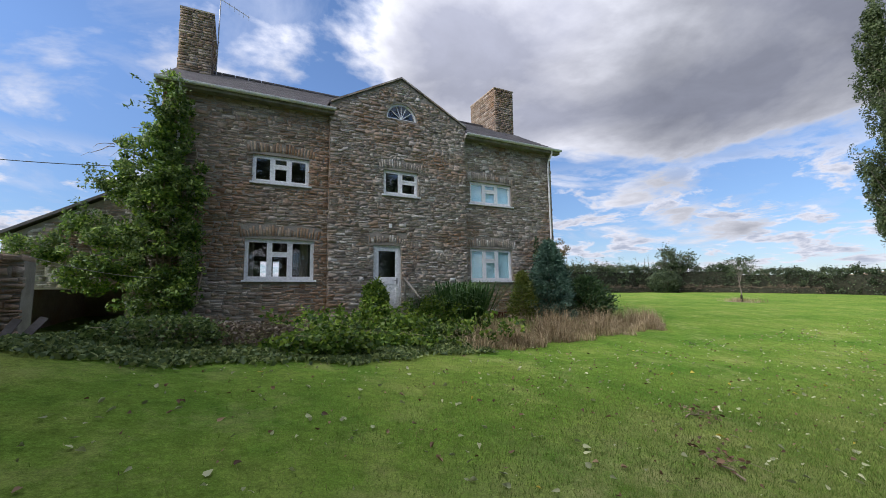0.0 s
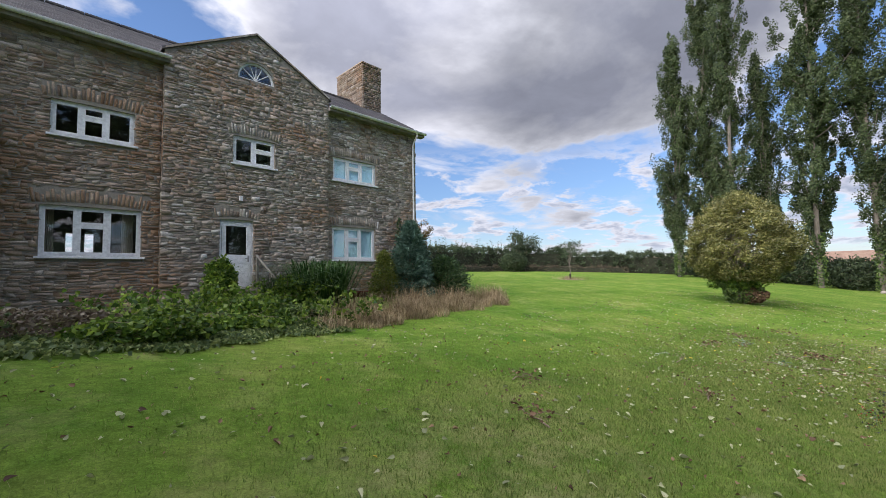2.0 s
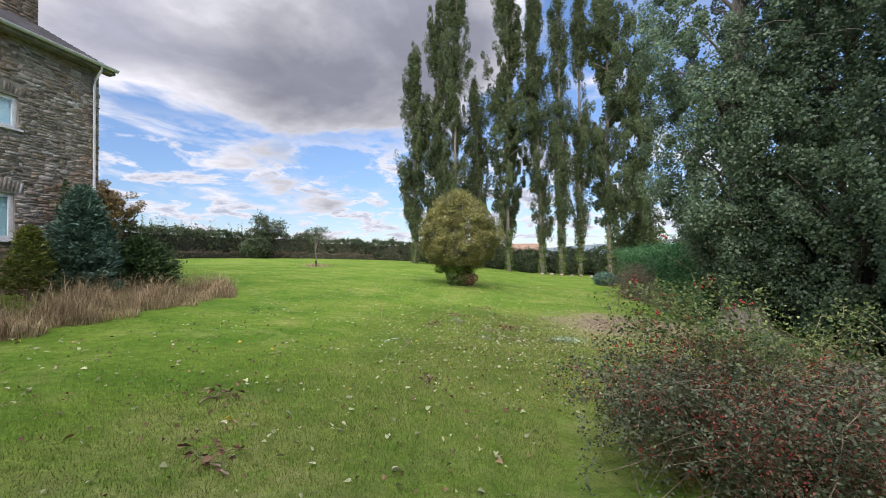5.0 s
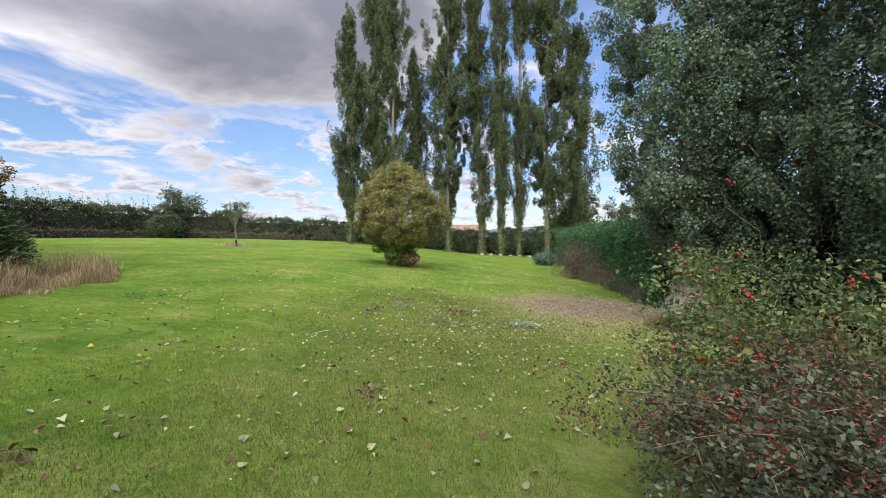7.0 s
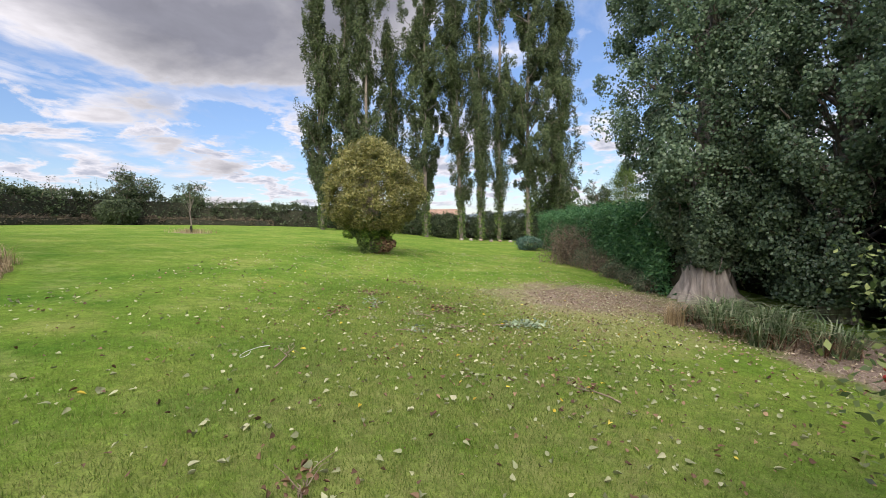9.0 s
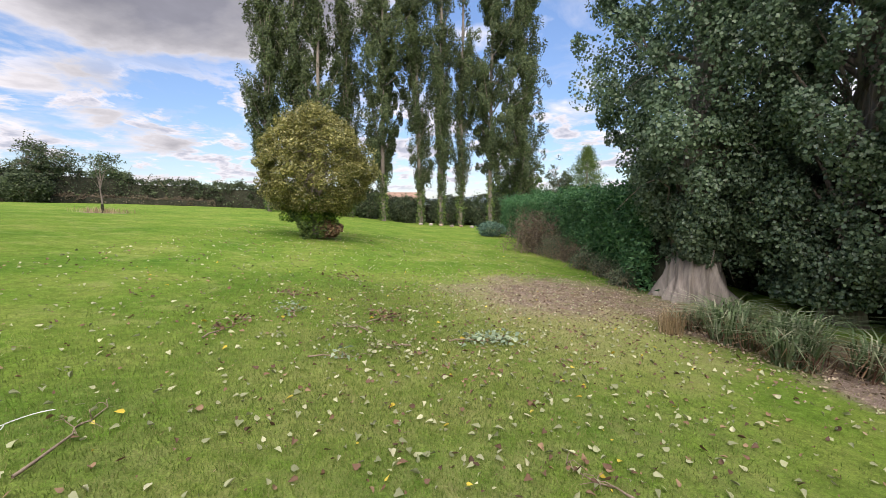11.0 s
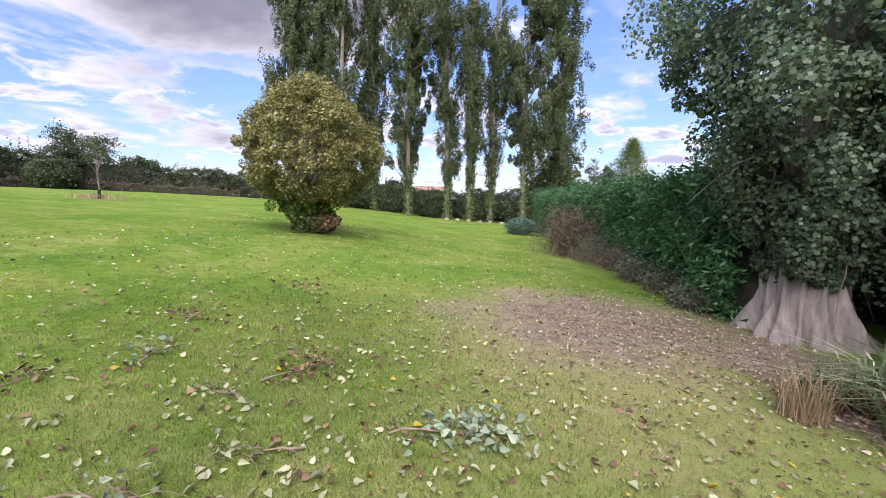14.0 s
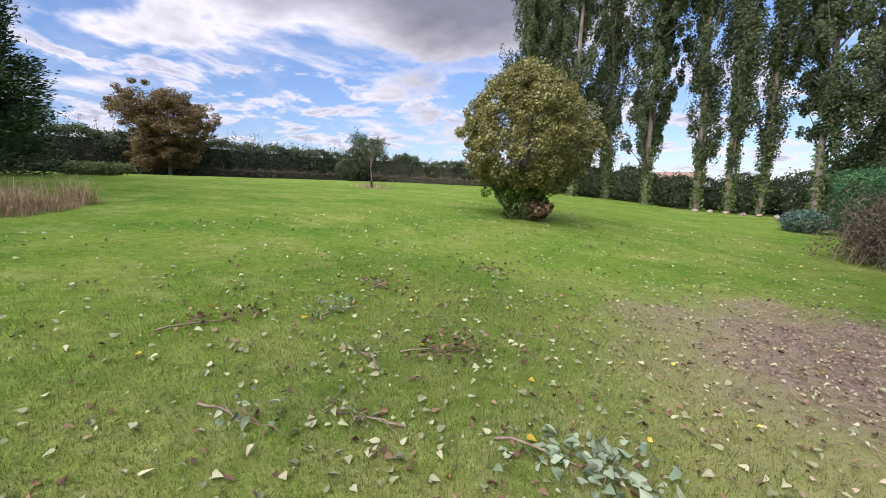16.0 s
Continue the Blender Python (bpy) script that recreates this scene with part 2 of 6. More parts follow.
M_STRAP = leafy("strap_leaves", (0.06, 0.105, 0.04), (0.16, 0.225, 0.105), (0.52, 0.52, 0.36), 2.0, 0.35, 0.4)
M_GREENCLUMP = leafy("dark_strap_leaves", (0.028, 0.07, 0.022), (0.070, 0.145, 0.045), (0.15, 0.24, 0.075), 2.0, 0.25)
M_BROWNSHRUB = leafy("brown_shrub_leaves", (0.08, 0.06, 0.042), (0.15, 0.115, 0.08), (0.21, 0.18, 0.11), 1.5, 0.25)
M_COTON = leafy("cotoneaster_leaves", (0.05, 0.068, 0.04), (0.115, 0.14, 0.08), (0.21, 0.24, 0.14), 1.6, 0.2)
M_ROSE = leafy("rose_leaves", (0.06, 0.10, 0.034), (0.145, 0.20, 0.066), (0.31, 0.36, 0.12), 1.6, 0.35)
M_REDLEAF = leafy("reddened_leaves", (0.09, 0.035, 0.03), (0.20, 0.075, 0.06), (0.34, 0.16, 0.11), 1.6, 0.25)
M_RED = leafy("red_berries", (0.22, 0.03, 0.025), (0.36, 0.045, 0.035), (0.52, 0.09, 0.045), 3.0, 0.05, 0.35)
M_PALELEAF = leafy("fallen_pale_leaves", (0.20, 0.22, 0.11), (0.38, 0.40, 0.22), (0.54, 0.53, 0.33), 3.0, 0.2, 0.6)
M_BROWNLEAF = leafy("fallen_brown_leaves", (0.085, 0.048, 0.03), (0.19, 0.11, 0.065), (0.36, 0.24, 0.14), 3.0, 0.15, 0.7)
M_YELLOWLEAF = leafy("fallen_yellow_leaves", (0.42, 0.30, 0.03), (0.60, 0.46, 0.05), (0.70, 0.58, 0.12), 3.0, 0.2, 0.6)
M_WOODLITTER = leafy("bark_and_leaf_litter", (0.14, 0.105, 0.065), (0.33, 0.255, 0.165), (0.60, 0.51, 0.36), 3.0, 0.15, 0.75)
M_GREYLEAF = leafy("wilted_green_leaves", (0.17, 0.24, 0.15), (0.32, 0.41, 0.26), (0.50, 0.56, 0.38), 4.0, 0.25, 0.55)
M_GRASS = leafy("grass_blades", (0.100, 0.170, 0.024), (0.160, 0.228, 0.040), (0.31, 0.31, 0.115), 0.7, 0.45, 0.6)

# ---- builders ----
RNG = np.random.default_rng(7)


def gz(x, y):
    """Height of the ground."""
    x, y = np.asarray(x, float), np.asarray(y, float)
    rise = np.where(y > 0, -0.35 + 2.6 * (1 - np.exp(-np.maximum(y, 0) / 20)), -0.35 + 0.055 * np.maximum(y, -30))
    fade = 1 - np.clip((y - 5) / 8, 0, 1) ** 2 * (3 - 2 * np.clip((y - 5) / 8, 0, 1))
    bank = 0.65 * np.exp(-np.clip(x, -2, 200) / 5) - 0.22 * np.exp(-((x - 14) / 8) ** 2)
    far = np.clip((np.hypot(x - 20, y - 10) - 60) / 200, 0, 1)
    small = 0.02 * np.sin(x * 0.9 + 1.3 * np.sin(y * 0.5)) * np.sin(y * 0.8 + 0.7)
    return (rise + bank * fade + small) * (1 - far) - 6.0 * far


def np_mesh(name, verts, faces, mat, parent=None, label="", smooth=False):
    """One mesh object from arrays: verts (n, 3), faces (m, 3 or 4)."""
    verts, faces = np.asarray(verts, np.float32), np.asarray(faces, np.int32)
    me = bpy.data.meshes.new(name)
    me.vertices.add(len(verts))
    me.vertices.foreach_set("co", verts.ravel())
    k = faces.shape[1]
    me.loops.add(faces.size)
    me.loops.foreach_set("vertex_index", faces.ravel())
    me.polygons.add(len(faces))
    me.polygons.foreach_set("loop_start", np.arange(0, faces.size, k, dtype=np.int32))
    me.update(calc_edges=True)
    if smooth:
        me.polygons.foreach_set("use_smooth", np.ones(len(faces), bool))
    me.materials.append(mat)
    ob = new(name, me)
    ob.parent = parent
    if label:
        ob["label"] = label
    return ob


def part(name, bm, mat, parent=None, label="", smooth=False):
    me = bpy.data.meshes.new(name)
    bmesh.ops.recalc_face_normals(bm, faces=bm.faces)
    bm.to_mesh(me)
    bm.free()
    me.materials.append(mat)
    if smooth:
        me.polygons.foreach_set("use_smooth", np.ones(len(me.polygons), bool))
    ob = new(name, me)
    ob.parent = parent
    if label:
        ob["label"] = label
    return ob


def add_box(bm, x0, x1, y0, y1, z0, z1, bevel=0.0):
    vs = [bm.verts.new((x, y, z)) for x in (x0, x1) for y in (y0, y1) for z in (z0, z1)]
    fs = [bm.faces.new([vs[i] for i in f]) for f in ((0, 1, 3, 2), (4, 6, 7, 5), (0, 4, 5, 1), (2, 3, 7, 6), (0, 2, 6, 4), (1, 5, 7, 3))]
    if bevel:
        bmesh.ops.bevel(bm, geom=list({e for f in fs for e in f.edges}), offset=bevel, segments=2, affect="EDGES", profile=0.6)
    return vs


def box(name, x0, x1, y0, y1, z0, z1, mat, parent=None, label="", bevel=0.004):
    bm = bmesh.new()
    add_box(bm, x0, x1, y0, y1, z0, z1, bevel)
    return part(name, bm, mat, parent, label)


def slab(name, outer, holes, y0, y1, mat, parent=None, label=""):
    """An upright wall from its outline in x and z with openings through it, from y0 to y1."""
    bm = bmesh.new()
    edges = []
    for loop in [outer, *holes]:
        vs = [bm.verts.new((x, y0, z)) for x, z in loop]
        edges += [bm.edges.new((a, b)) for a, b in zip(vs, vs[1:] + vs[:1])]
    made = bmesh.ops.triangle_fill(bm, edges=edges, use_beauty=True)
    faces = [g for g in made["geom"] if isinstance(g, bmesh.types.BMFace)]
    out = bmesh.ops.extrude_face_region(bm, geom=faces)
    bmesh.ops.translate(bm, verts=[g for g in out["geom"] if isinstance(g, bmesh.types.BMVert)], vec=(0, y1 - y0, 0))
    return part(name, bm, mat, parent, label)


def tube(points, radii, sides=7):
    """Vertices and quads of a bent, tapered tube."""
    p = np.asarray(points, float)
    t = np.gradient(p, axis=0)
    t /= np.linalg.norm(t, axis=1)[:, None] + 1e-9
    ref = np.where(np.abs(t[:, 2:3]) < 0.9, [[0, 0, 1.0]], [[1.0, 0, 0]])
    u = np.cross(t, ref)
    u /= np.linalg.norm(u, axis=1)[:, None] + 1e-9
    w = np.cross(t, u)
    a = np.linspace(0, 2 * np.pi, sides, endpoint=False)
    ring = p[:, None] + np.asarray(radii)[:, None, None] * (np.cos(a)[None, :, None] * u[:, None] + np.sin(a)[None, :, None] * w[:, None])
    n = len(p)
    i, j = np.meshgrid(np.arange(n - 1), np.arange(sides), indexing="ij")
    k = (j + 1) % sides
    return ring.reshape(-1, 3), np.stack([i * sides + j, i * sides + k, (i + 1) * sides + k, (i + 1) * sides + j], -1).reshape(-1, 4)


def join(pieces):
    vs, fs, at = [], [], 0
    for v, f in pieces:
        vs.append(v)
        fs.append(f + at)
        at += len(v)
    return np.concatenate(vs), np.concatenate(fs)


def clumps(centres, radii, n, flat=1.0):
    """Places on the outside of rounded tufts and the way that each faces, so that a crown shades tuft by tuft."""
    k = RNG.integers(0, len(centres), n)
    d = RNG.normal(size=(n, 3))
    d /= np.linalg.norm(d, axis=1)[:, None]
    r = np.broadcast_to(np.asarray(radii, float), (len(centres),))[k] * (1 - 0.5 * RNG.uniform(0, 1, n) ** 2)
    return centres[k] + d * r[:, None] * [1, 1, flat], d + [0, 0, 0.3]


def leaf_cards(centres, length, width, droop=0.0, spread=1.0, aim=None, face=None):
    """Folded, pointed leaves (two quads each) round the centres, turned at random. aim: a way for the leaves to point, face: a way for them to look, roughly."""
    n = len(centres)
    d = RNG.normal(size=(n, 3)) * spread
    d[:, 2] = d[:, 2] * 0.7 - droop
    if aim is not None:
        d += aim
    d /= np.linalg.norm(d, axis=1)[:, None]
    s = np.cross(d, RNG.normal(size=(n, 3)) if face is None else face + RNG.normal(size=(n, 3)) * 0.45)
    s /= np.linalg.norm(s, axis=1)[:, None]
    up_ = np.cross(s, d)
    size = RNG.uniform(0.65, 1.3, (n, 1))
    lo, wi = d * length * size, s * width * size * 0.5
    base = centres - lo * 0.5
    mid = base + lo * 0.45 - up_ * (width * 0.18) * size
    tip = base + lo
    v = np.stack([base, mid + wi, tip, mid - wi], 1).reshape(-1, 3)
    return v, np.arange(4 * n, dtype=np.int32).reshape(-1, 4)


def blades(roots, height, width, lean=0.35, droop=0.0):
    """Grass or strap leaves: each a bent strip of two quads that narrows to its tip."""
    n = len(roots)
    a = RNG.uniform(0, 2 * np.pi, n)
    out = np.stack([np.cos(a), np.sin(a), np.zeros(n)], 1)
    side = np.stack([-np.sin(a), np.cos(a), np.zeros(n)], 1)
    h = (np.asarray(height) * RNG.uniform(0.6, 1.25, n))[:, None]
    l = lean * RNG.uniform(0.2, 1.4, n)[:, None] * h
    upv = np.array([[0, 0, 1.0]])
    w = side * (np.asarray(width) * RNG.uniform(0.7, 1.2, n))[:, None] * 0.5
    mid = roots + upv * h * 0.62 + out * l * 0.35
    tip = roots + upv * h * (1.0 - droop) + out * l * (1.0 + droop)
    v = np.stack([roots - w, roots + w, mid + w * 0.8, mid - w * 0.8, tip + w * 0.12, tip - w * 0.12], 1).reshape(-1, 3)
    k = np.arange(n)[:, None] * 6
    return v, np.concatenate([k + [[0, 1, 2, 3]], k + [[3, 2, 4, 5]]]).astype(np.int32)


def thing(name, x, y, z, label, category, group="", kind=""):
    """An empty at a thing's base."""
    ob = new(name)
    ob.location = (x, y, z)
    ob.empty_display_size = 0.2
    return tagged(ob, label, category, group, kind)


def grown(points, n, sigma):
    """n places scattered round given places."""
    pick = points[RNG.integers(0, len(points), n)]
    return pick + RNG.normal(size=(n, 3)) * sigma


def rel(ob, v):
    """Shift world vertices to a thing's own base."""
    return v - np.array(ob.location)[None]


# ---- ground ----
def axis_steps(lo, hi, a, b, fine):
    """Grid lines: fine between a and b, ever wider out to lo and hi."""
    mid = list(np.arange(a, b + 1e-6, fine))
    left, right, s = [a], [b], fine
    while left[-1] > lo:
        s *= 1.25
        left.append(left[-1] - s)
    s = fine
    while right[-1] < hi:
        s *= 1.25
        right.append(right[-1] + s)
    return np.array(left[:0:-1] + mid + right[1:])


gx, gy = axis_steps(-1500, 2500, -8, 60, 0.4), axis_steps(-1500, 2500, -12, 44, 0.4)
GX, GY = np.meshgrid(gx, gy, indexing="ij")
i, j = np.meshgrid(np.arange(len(gx) - 1), np.arange(len(gy) - 1), indexing="ij")
w = len(gy)
lawn = Mat("lawn", 0.95)
lawn.b.inputs["Specular IOR Level"].default_value = 0.04
big = lawn.ramp(lawn.noise(0.45, 7, 0.68), [(0.32, (0.078, 0.164, 0.019)), (0.5, (0.134, 0.216, 0.030)), (0.70, (0.205, 0.252, 0.054))])
tuft = lawn.ramp(lawn.noise(6.0, 7, 0.75), [(0.3, 0.66), (0.7, 1.30)])
tuft3 = lawn.ramp(lawn.noise(22.0, 5, 0.8), [(0.32, 0.72), (0.68, 1.26)])
tuft2 = lawn.ramp(lawn.noise(60.0, 4, 0.75), [(0.3, 0.62), (0.7, 1.35)])
col = lawn.mix(0.85, lawn.mix(0.9, lawn.mix(1.0, big, tuft, "MULTIPLY"), tuft3, "MULTIPLY"), tuft2, "MULTIPLY")
dry = lawn.ramp(lawn.noise(1.1, 7, 0.72), [(0.52, 0.0), (0.72, 0.45)])
col = lawn.mix(dry, col, lawn.mix(0.7, (0.38, 0.37, 0.14), tuft2, "MULTIPLY"))


def spot(cx, cy, rx, ry, turn, soft0, soft1):
    """Mask of one worn patch: an uneven ellipse on the ground."""
    mp = lawn.n.new("ShaderNodeMapping")
    mp.vector_type = "TEXTURE"
    mp.inputs["Location"].default_value = (cx, cy, 0)
    mp.inputs["Rotation"].default_value = (0, 0, radians(turn))
    mp.inputs["Scale"].default_value = (rx, ry, 1000)
    lawn.l.new(lawn.pos.outputs["Position"], mp.inputs[0])
    ln = lawn.n.new("ShaderNodeVectorMath")
    ln.operation = "LENGTH"
    lawn.l.new(mp.outputs[0], ln.inputs[0])
    edge = lawn.math("ADD", ln.outputs["Value"], lawn.math("MULTIPLY", lawn.math("SUBTRACT", lawn.noise(1.1, 6, 0.7), 0.5), 1.3))
    return lawn.ramp(edge, [(soft0, 1.0), (soft1, 0.0)])


chip = lawn.ramp(lawn.noise(38, 6, 0.8), [(0.25, (0.095, 0.068, 0.054)), (0.5, (0.235, 0.178, 0.140)), (0.75, (0.50, 0.42, 0.34))])
chip = lawn.mix(0.9, chip, lawn.ramp(lawn.noise(7, 6, 0.75), [(0.3, 0.55), (0.7, 1.45)]), "MULTIPLY")
worn = lawn.mix(0.6, (0.37, 0.33, 0.155), tuft2, "MULTIPLY")
thin = lawn.ramp(lawn.noise(2.6, 7, 0.75), [(0.36, 0.0), (0.62, 1.0)])
col = lawn.mix(lawn.math("MULTIPLY", lawn.math("MULTIPLY", spot(10.5, 0.2, 8.5, 3.6, -6, 0.35, 1.2), 0.36), thin), col, worn)
col = lawn.mix(lawn.math("MULTIPLY", lawn.math("MULTIPLY", spot(3.2, 2.2, 3.6, 1.6, 20, 0.3, 1.1), 0.5), thin), col, worn)
col = lawn.mix(lawn.math("MULTIPLY", spot(15.6, -2.8, 4.3, 3.0, 10, 0.40, 1.2), 0.62), col, worn)
col = lawn.mix(lawn.math("MULTIPLY", spot(17.0, -3.4, 2.6, 3.1, 12, 0.45, 1.1), lawn.ramp(lawn.noise(4.0, 6, 0.75), [(0.34, 0.35), (0.52, 1.0)])), col, chip)
col = lawn.mix(spot(14.6, -5.6, 2.4, 1.5, 0, 0.6, 1.0), col, chip)
col = lawn.mix(spot(11.0, -6.4, 3.6, 2.0, 0, 0.7, 1.05), col, chip)
col = lawn.mix(spot(4.3, 0.35, 0.7, 0.25, 30, 0.6, 1.0), col, chip)
col = lawn.mix(spot(31.1, 16.4, 1.3, 1.1, 0, 0.6, 0.9), col, chip)
lawn.color(col)
lawn.bump(lawn.math("ADD", lawn.noise(60, 4, 0.7), lawn.noise(9, 5, 0.7)), 0.8, 0.03)
M_LAWN = lawn.m
ground = np_mesh("ground", np.stack([GX, GY, gz(GX, GY)], -1).reshape(-1, 3),
                 np.stack([i * w + j, (i + 1) * w + j, (i + 1) * w + j + 1, i * w + j + 1], -1).reshape(-1, 4), M_LAWN, smooth=True)
tagged(ground, "mown green lawn with dry patches and fallen leaves", "lawn", kind="structure")

# ---- house ----
XL, XR, GL, GR = -1.75, 12.05, 2.80, 7.80       # ends of the house, sides of the gabled bay
YW, YG, YB = 13.29, 13.15, 20.5                 # wing front, bay front, back
ZE, RIDGE_Y, RIDGE_Z = 7.78, 16.9, 10.15
APEX_X, APEX_Z, SHOULDER = 5.25, 9.45, 8.10
house = thing("house", 5.15, 16.9, 0.6, "two-storey grey-brown rubble stone farmhouse with gabled bay and slate roof", "house")


def hp(name, bm, mat, parent=None, label="", smooth=False):
    """A part of the house, built in world metres."""
    ob = part(name, bm, mat, parent or house, label, smooth)
    if parent is None:
        ob.location = -Vector(house.location)
    return ob


def place_in_house(ob, label=""):
    ob.parent, ob.location = house, -Vector(house.location)
    if label:
        ob["label"] = label
    return ob


def rect(x0, x1, z0, z1):
    return [(x0, z0), (x1, z0), (x1, z1), (x0, z1)]


def arc(cx, z, r, ry, n=12):
    return [(cx + r * math.cos(a), z + ry * math.sin(a)) for a in [math.pi * k / n for k in range(n + 1)]]


WINDOWS = {                                     # x0, x1, z0, z1, wall face, lights
    "low_left": (0.45, 2.40, 2.33, 3.55, YW, 3), "up_left": (0.57, 2.20, 5.26, 6.12, YW, 3),
    "up_mid": (4.60, 5.87, 5.24, 6.10, YG, 2),
    "up_right": (8.05, 9.97, 5.26, 6.12, YW, 3), "low_right": (8.02, 9.91, 2.33, 3.55, YW, 3)}
DOOR = (4.26, 5.24, 1.40, 3.50)
FAN = (5.27, 7.96, 0.57, 0.60)
VENT = (8.45, 9.65, 0.62, 1.10)
left_wall = place_in_house(slab("front_wall", rect(XL, GL, 0.4, ZE), [rect(*WINDOWS[k][:4]) for k in ("low_left", "up_left")], YW, YW + 0.5, M_MORTAR))
right_wall = place_in_house(slab("front_wall", rect(GR, XR, 0.4, ZE), [rect(*WINDOWS[k][:4]) for k in ("low_right", "up_right")] + [rect(*VENT)], YW, YW + 0.5, M_MORTAR))
bay = [(GL, 0.4), (GR, 0.4), (GR, SHOULDER), (APEX_X, APEX_Z), (GL, SHOULDER)]
bay_wall = place_in_house(slab("bay_wall", bay, [rect(*DOOR), rect(*WINDOWS["up_mid"][:4]), arc(*FAN)], YG, YW + 0.5, M_MORTAR), "projecting rubble stone bay with gable and fanlight")
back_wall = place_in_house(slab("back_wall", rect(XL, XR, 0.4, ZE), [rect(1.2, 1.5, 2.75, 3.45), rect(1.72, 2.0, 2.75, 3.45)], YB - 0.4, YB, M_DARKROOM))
for x0, x1, nm in ((XL, XL + 0.5, "end_wall"), (XR - 0.5, XR, "end_wall")):
    bm = bmesh.new()
    prof = [(YW + 0.503, 0.4), (YB - 0.403, 0.4), (YB - 0.403, ZE), (RIDGE_Y, RIDGE_Z - 0.12), (YW + 0.503, ZE + 0.1)]
    fr = [bm.verts.new((x0, y, z)) for y, z in prof]
    bk = [bm.verts.new((x1, y, z)) for y, z in prof]
    bm.faces.new(fr)
    bm.faces.new(bk[::-1])
    for a in range(5):
        bm.faces.new((fr[a], bk[a], bk[(a + 1) % 5], fr[(a + 1) % 5]))
    hp(nm, bm, M_STONE)
# floors and partitions, in plaster darkened for the indoor shade
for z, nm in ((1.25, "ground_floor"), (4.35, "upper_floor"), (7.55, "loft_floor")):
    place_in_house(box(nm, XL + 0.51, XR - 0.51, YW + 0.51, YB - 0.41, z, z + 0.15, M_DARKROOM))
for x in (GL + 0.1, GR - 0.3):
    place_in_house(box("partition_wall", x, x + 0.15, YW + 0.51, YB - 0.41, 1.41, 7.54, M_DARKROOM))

# roof: two slopes of slate courses, and the cross roof of the bay
SLATE_RUN = 0.28


def roof_slope(name, x0, x1, ye, ze, yr, zr, parent=None):
    """Slate slope of overlapping courses between eaves (ye, ze) and ridge (yr, zr)."""
    vs, fs = [], []
    n = int(math.hypot(yr - ye, zr - ze) / SLATE_RUN)
    for k in range(n):
        a, b = k / n, min(1, (k + 1.25) / n)
        x, off = x0, RNG.uniform(0, 0.25)
        while x < x1:
            e = min(x1, x + 0.30 + (off if x == x0 else 0))
            lift = RNG.uniform(0.012, 0.022)
            q = [(x + 0.003, a, lift + 0.012), (e - 0.003, a, lift + 0.012), (e - 0.003, b, 0.004), (x + 0.003, b, 0.004), (x + 0.003, a, 0.0), (e - 0.003, a, 0.0)]
            s = len(vs)
            vs += [(px, ye + (yr - ye) * f, ze + (zr - ze) * f + up_) for px, f, up_ in q]
            fs += [(s, s + 1, s + 2, s + 3), (s + 4, s + 5, s + 1, s)]
            x = e
    return vs, fs


bm = bmesh.new()
for x0, x1, t0 in ((XL - 0.12, GL - 0.02, 0.0), (GL - 0.02, GR + 0.02, 0.175), (GR + 0.02, XR + 0.12, 0.0)):
    for v in add_box(bm, x0, x1, t0, 1, 0, 1):
        t, d = v.co.y, v.co.z
        v.co.y, v.co.z = YW - 0.28 + (RIDGE_Y - YW + 0.28) * t, 7.86 + (RIDGE_Z - 7.86) * t - 0.10 + 0.09 * d
hp("roof", bm, M_SLATE, label="weathered grey slate roof")
bm = bmesh.new()
add_box(bm, XL - 0.12, XR + 0.12, 0, 1, 0, 1)
for v in bm.verts:
    t, d = v.co.y, v.co.z
    v.co.y, v.co.z = YB + 0.28 + (RIDGE_Y + 0.002 - YB - 0.28) * t, 7.86 + (RIDGE_Z - 7.86) * t - 0.10 + 0.09 * d
hp("roof", bm, M_SLATE)
vs, fs = roof_slope("slates", XL - 0.12, XR + 0.12, YW - 0.30, 7.85, RIDGE_Y, RIDGE_Z)
keep_ = [f for f in fs if not (GL - 0.05 < vs[f[0]][0] < GR + 0.05 and vs[f[0]][1] < 13.75)]
ob = np_mesh("slating", vs, keep_, M_SLATE)
place_in_house(ob)["kind"] = "stuff"
bm = bmesh.new()
for k in range(31):
    add_box(bm, XL - 0.1 + k * 0.452, XL - 0.1 + k * 0.452 + 0.444, RIDGE_Y - 0.11, RIDGE_Y + 0.11, RIDGE_Z - 0.03, RIDGE_Z + 0.05, 0.02)
hp("ridge_tiles", bm, M_SLATE)
for s, xe in ((-1, GL - 0.08), (1, GR + 0.08)):      # bay roof, running back into the main slope
    bm = bmesh.new()
    ze, za = SHOULDER - 0.01, APEX_Z + 0.03
    y0, yb = YG - 0.05, YG + 0.36
    back_e, back_a = 13.65, 15.75
    up4 = [(xe, y0, ze), (APEX_X, y0, za), (APEX_X, back_a, za), (xe, back_e, ze)]
    top = [bm.verts.new((a, b, c + 0.05)) for a, b, c in up4]
    low = [bm.verts.new((a, b, c - 0.03)) for a, b, c in up4]
    bm.faces.new(top)
    bm.faces.new(low[::-1])
    for a in range(4):
        bm.faces.new((top[a], low[a], low[(a + 1) % 4], top[(a + 1) % 4]))
    hp("bay_roof", bm, M_SLATE)


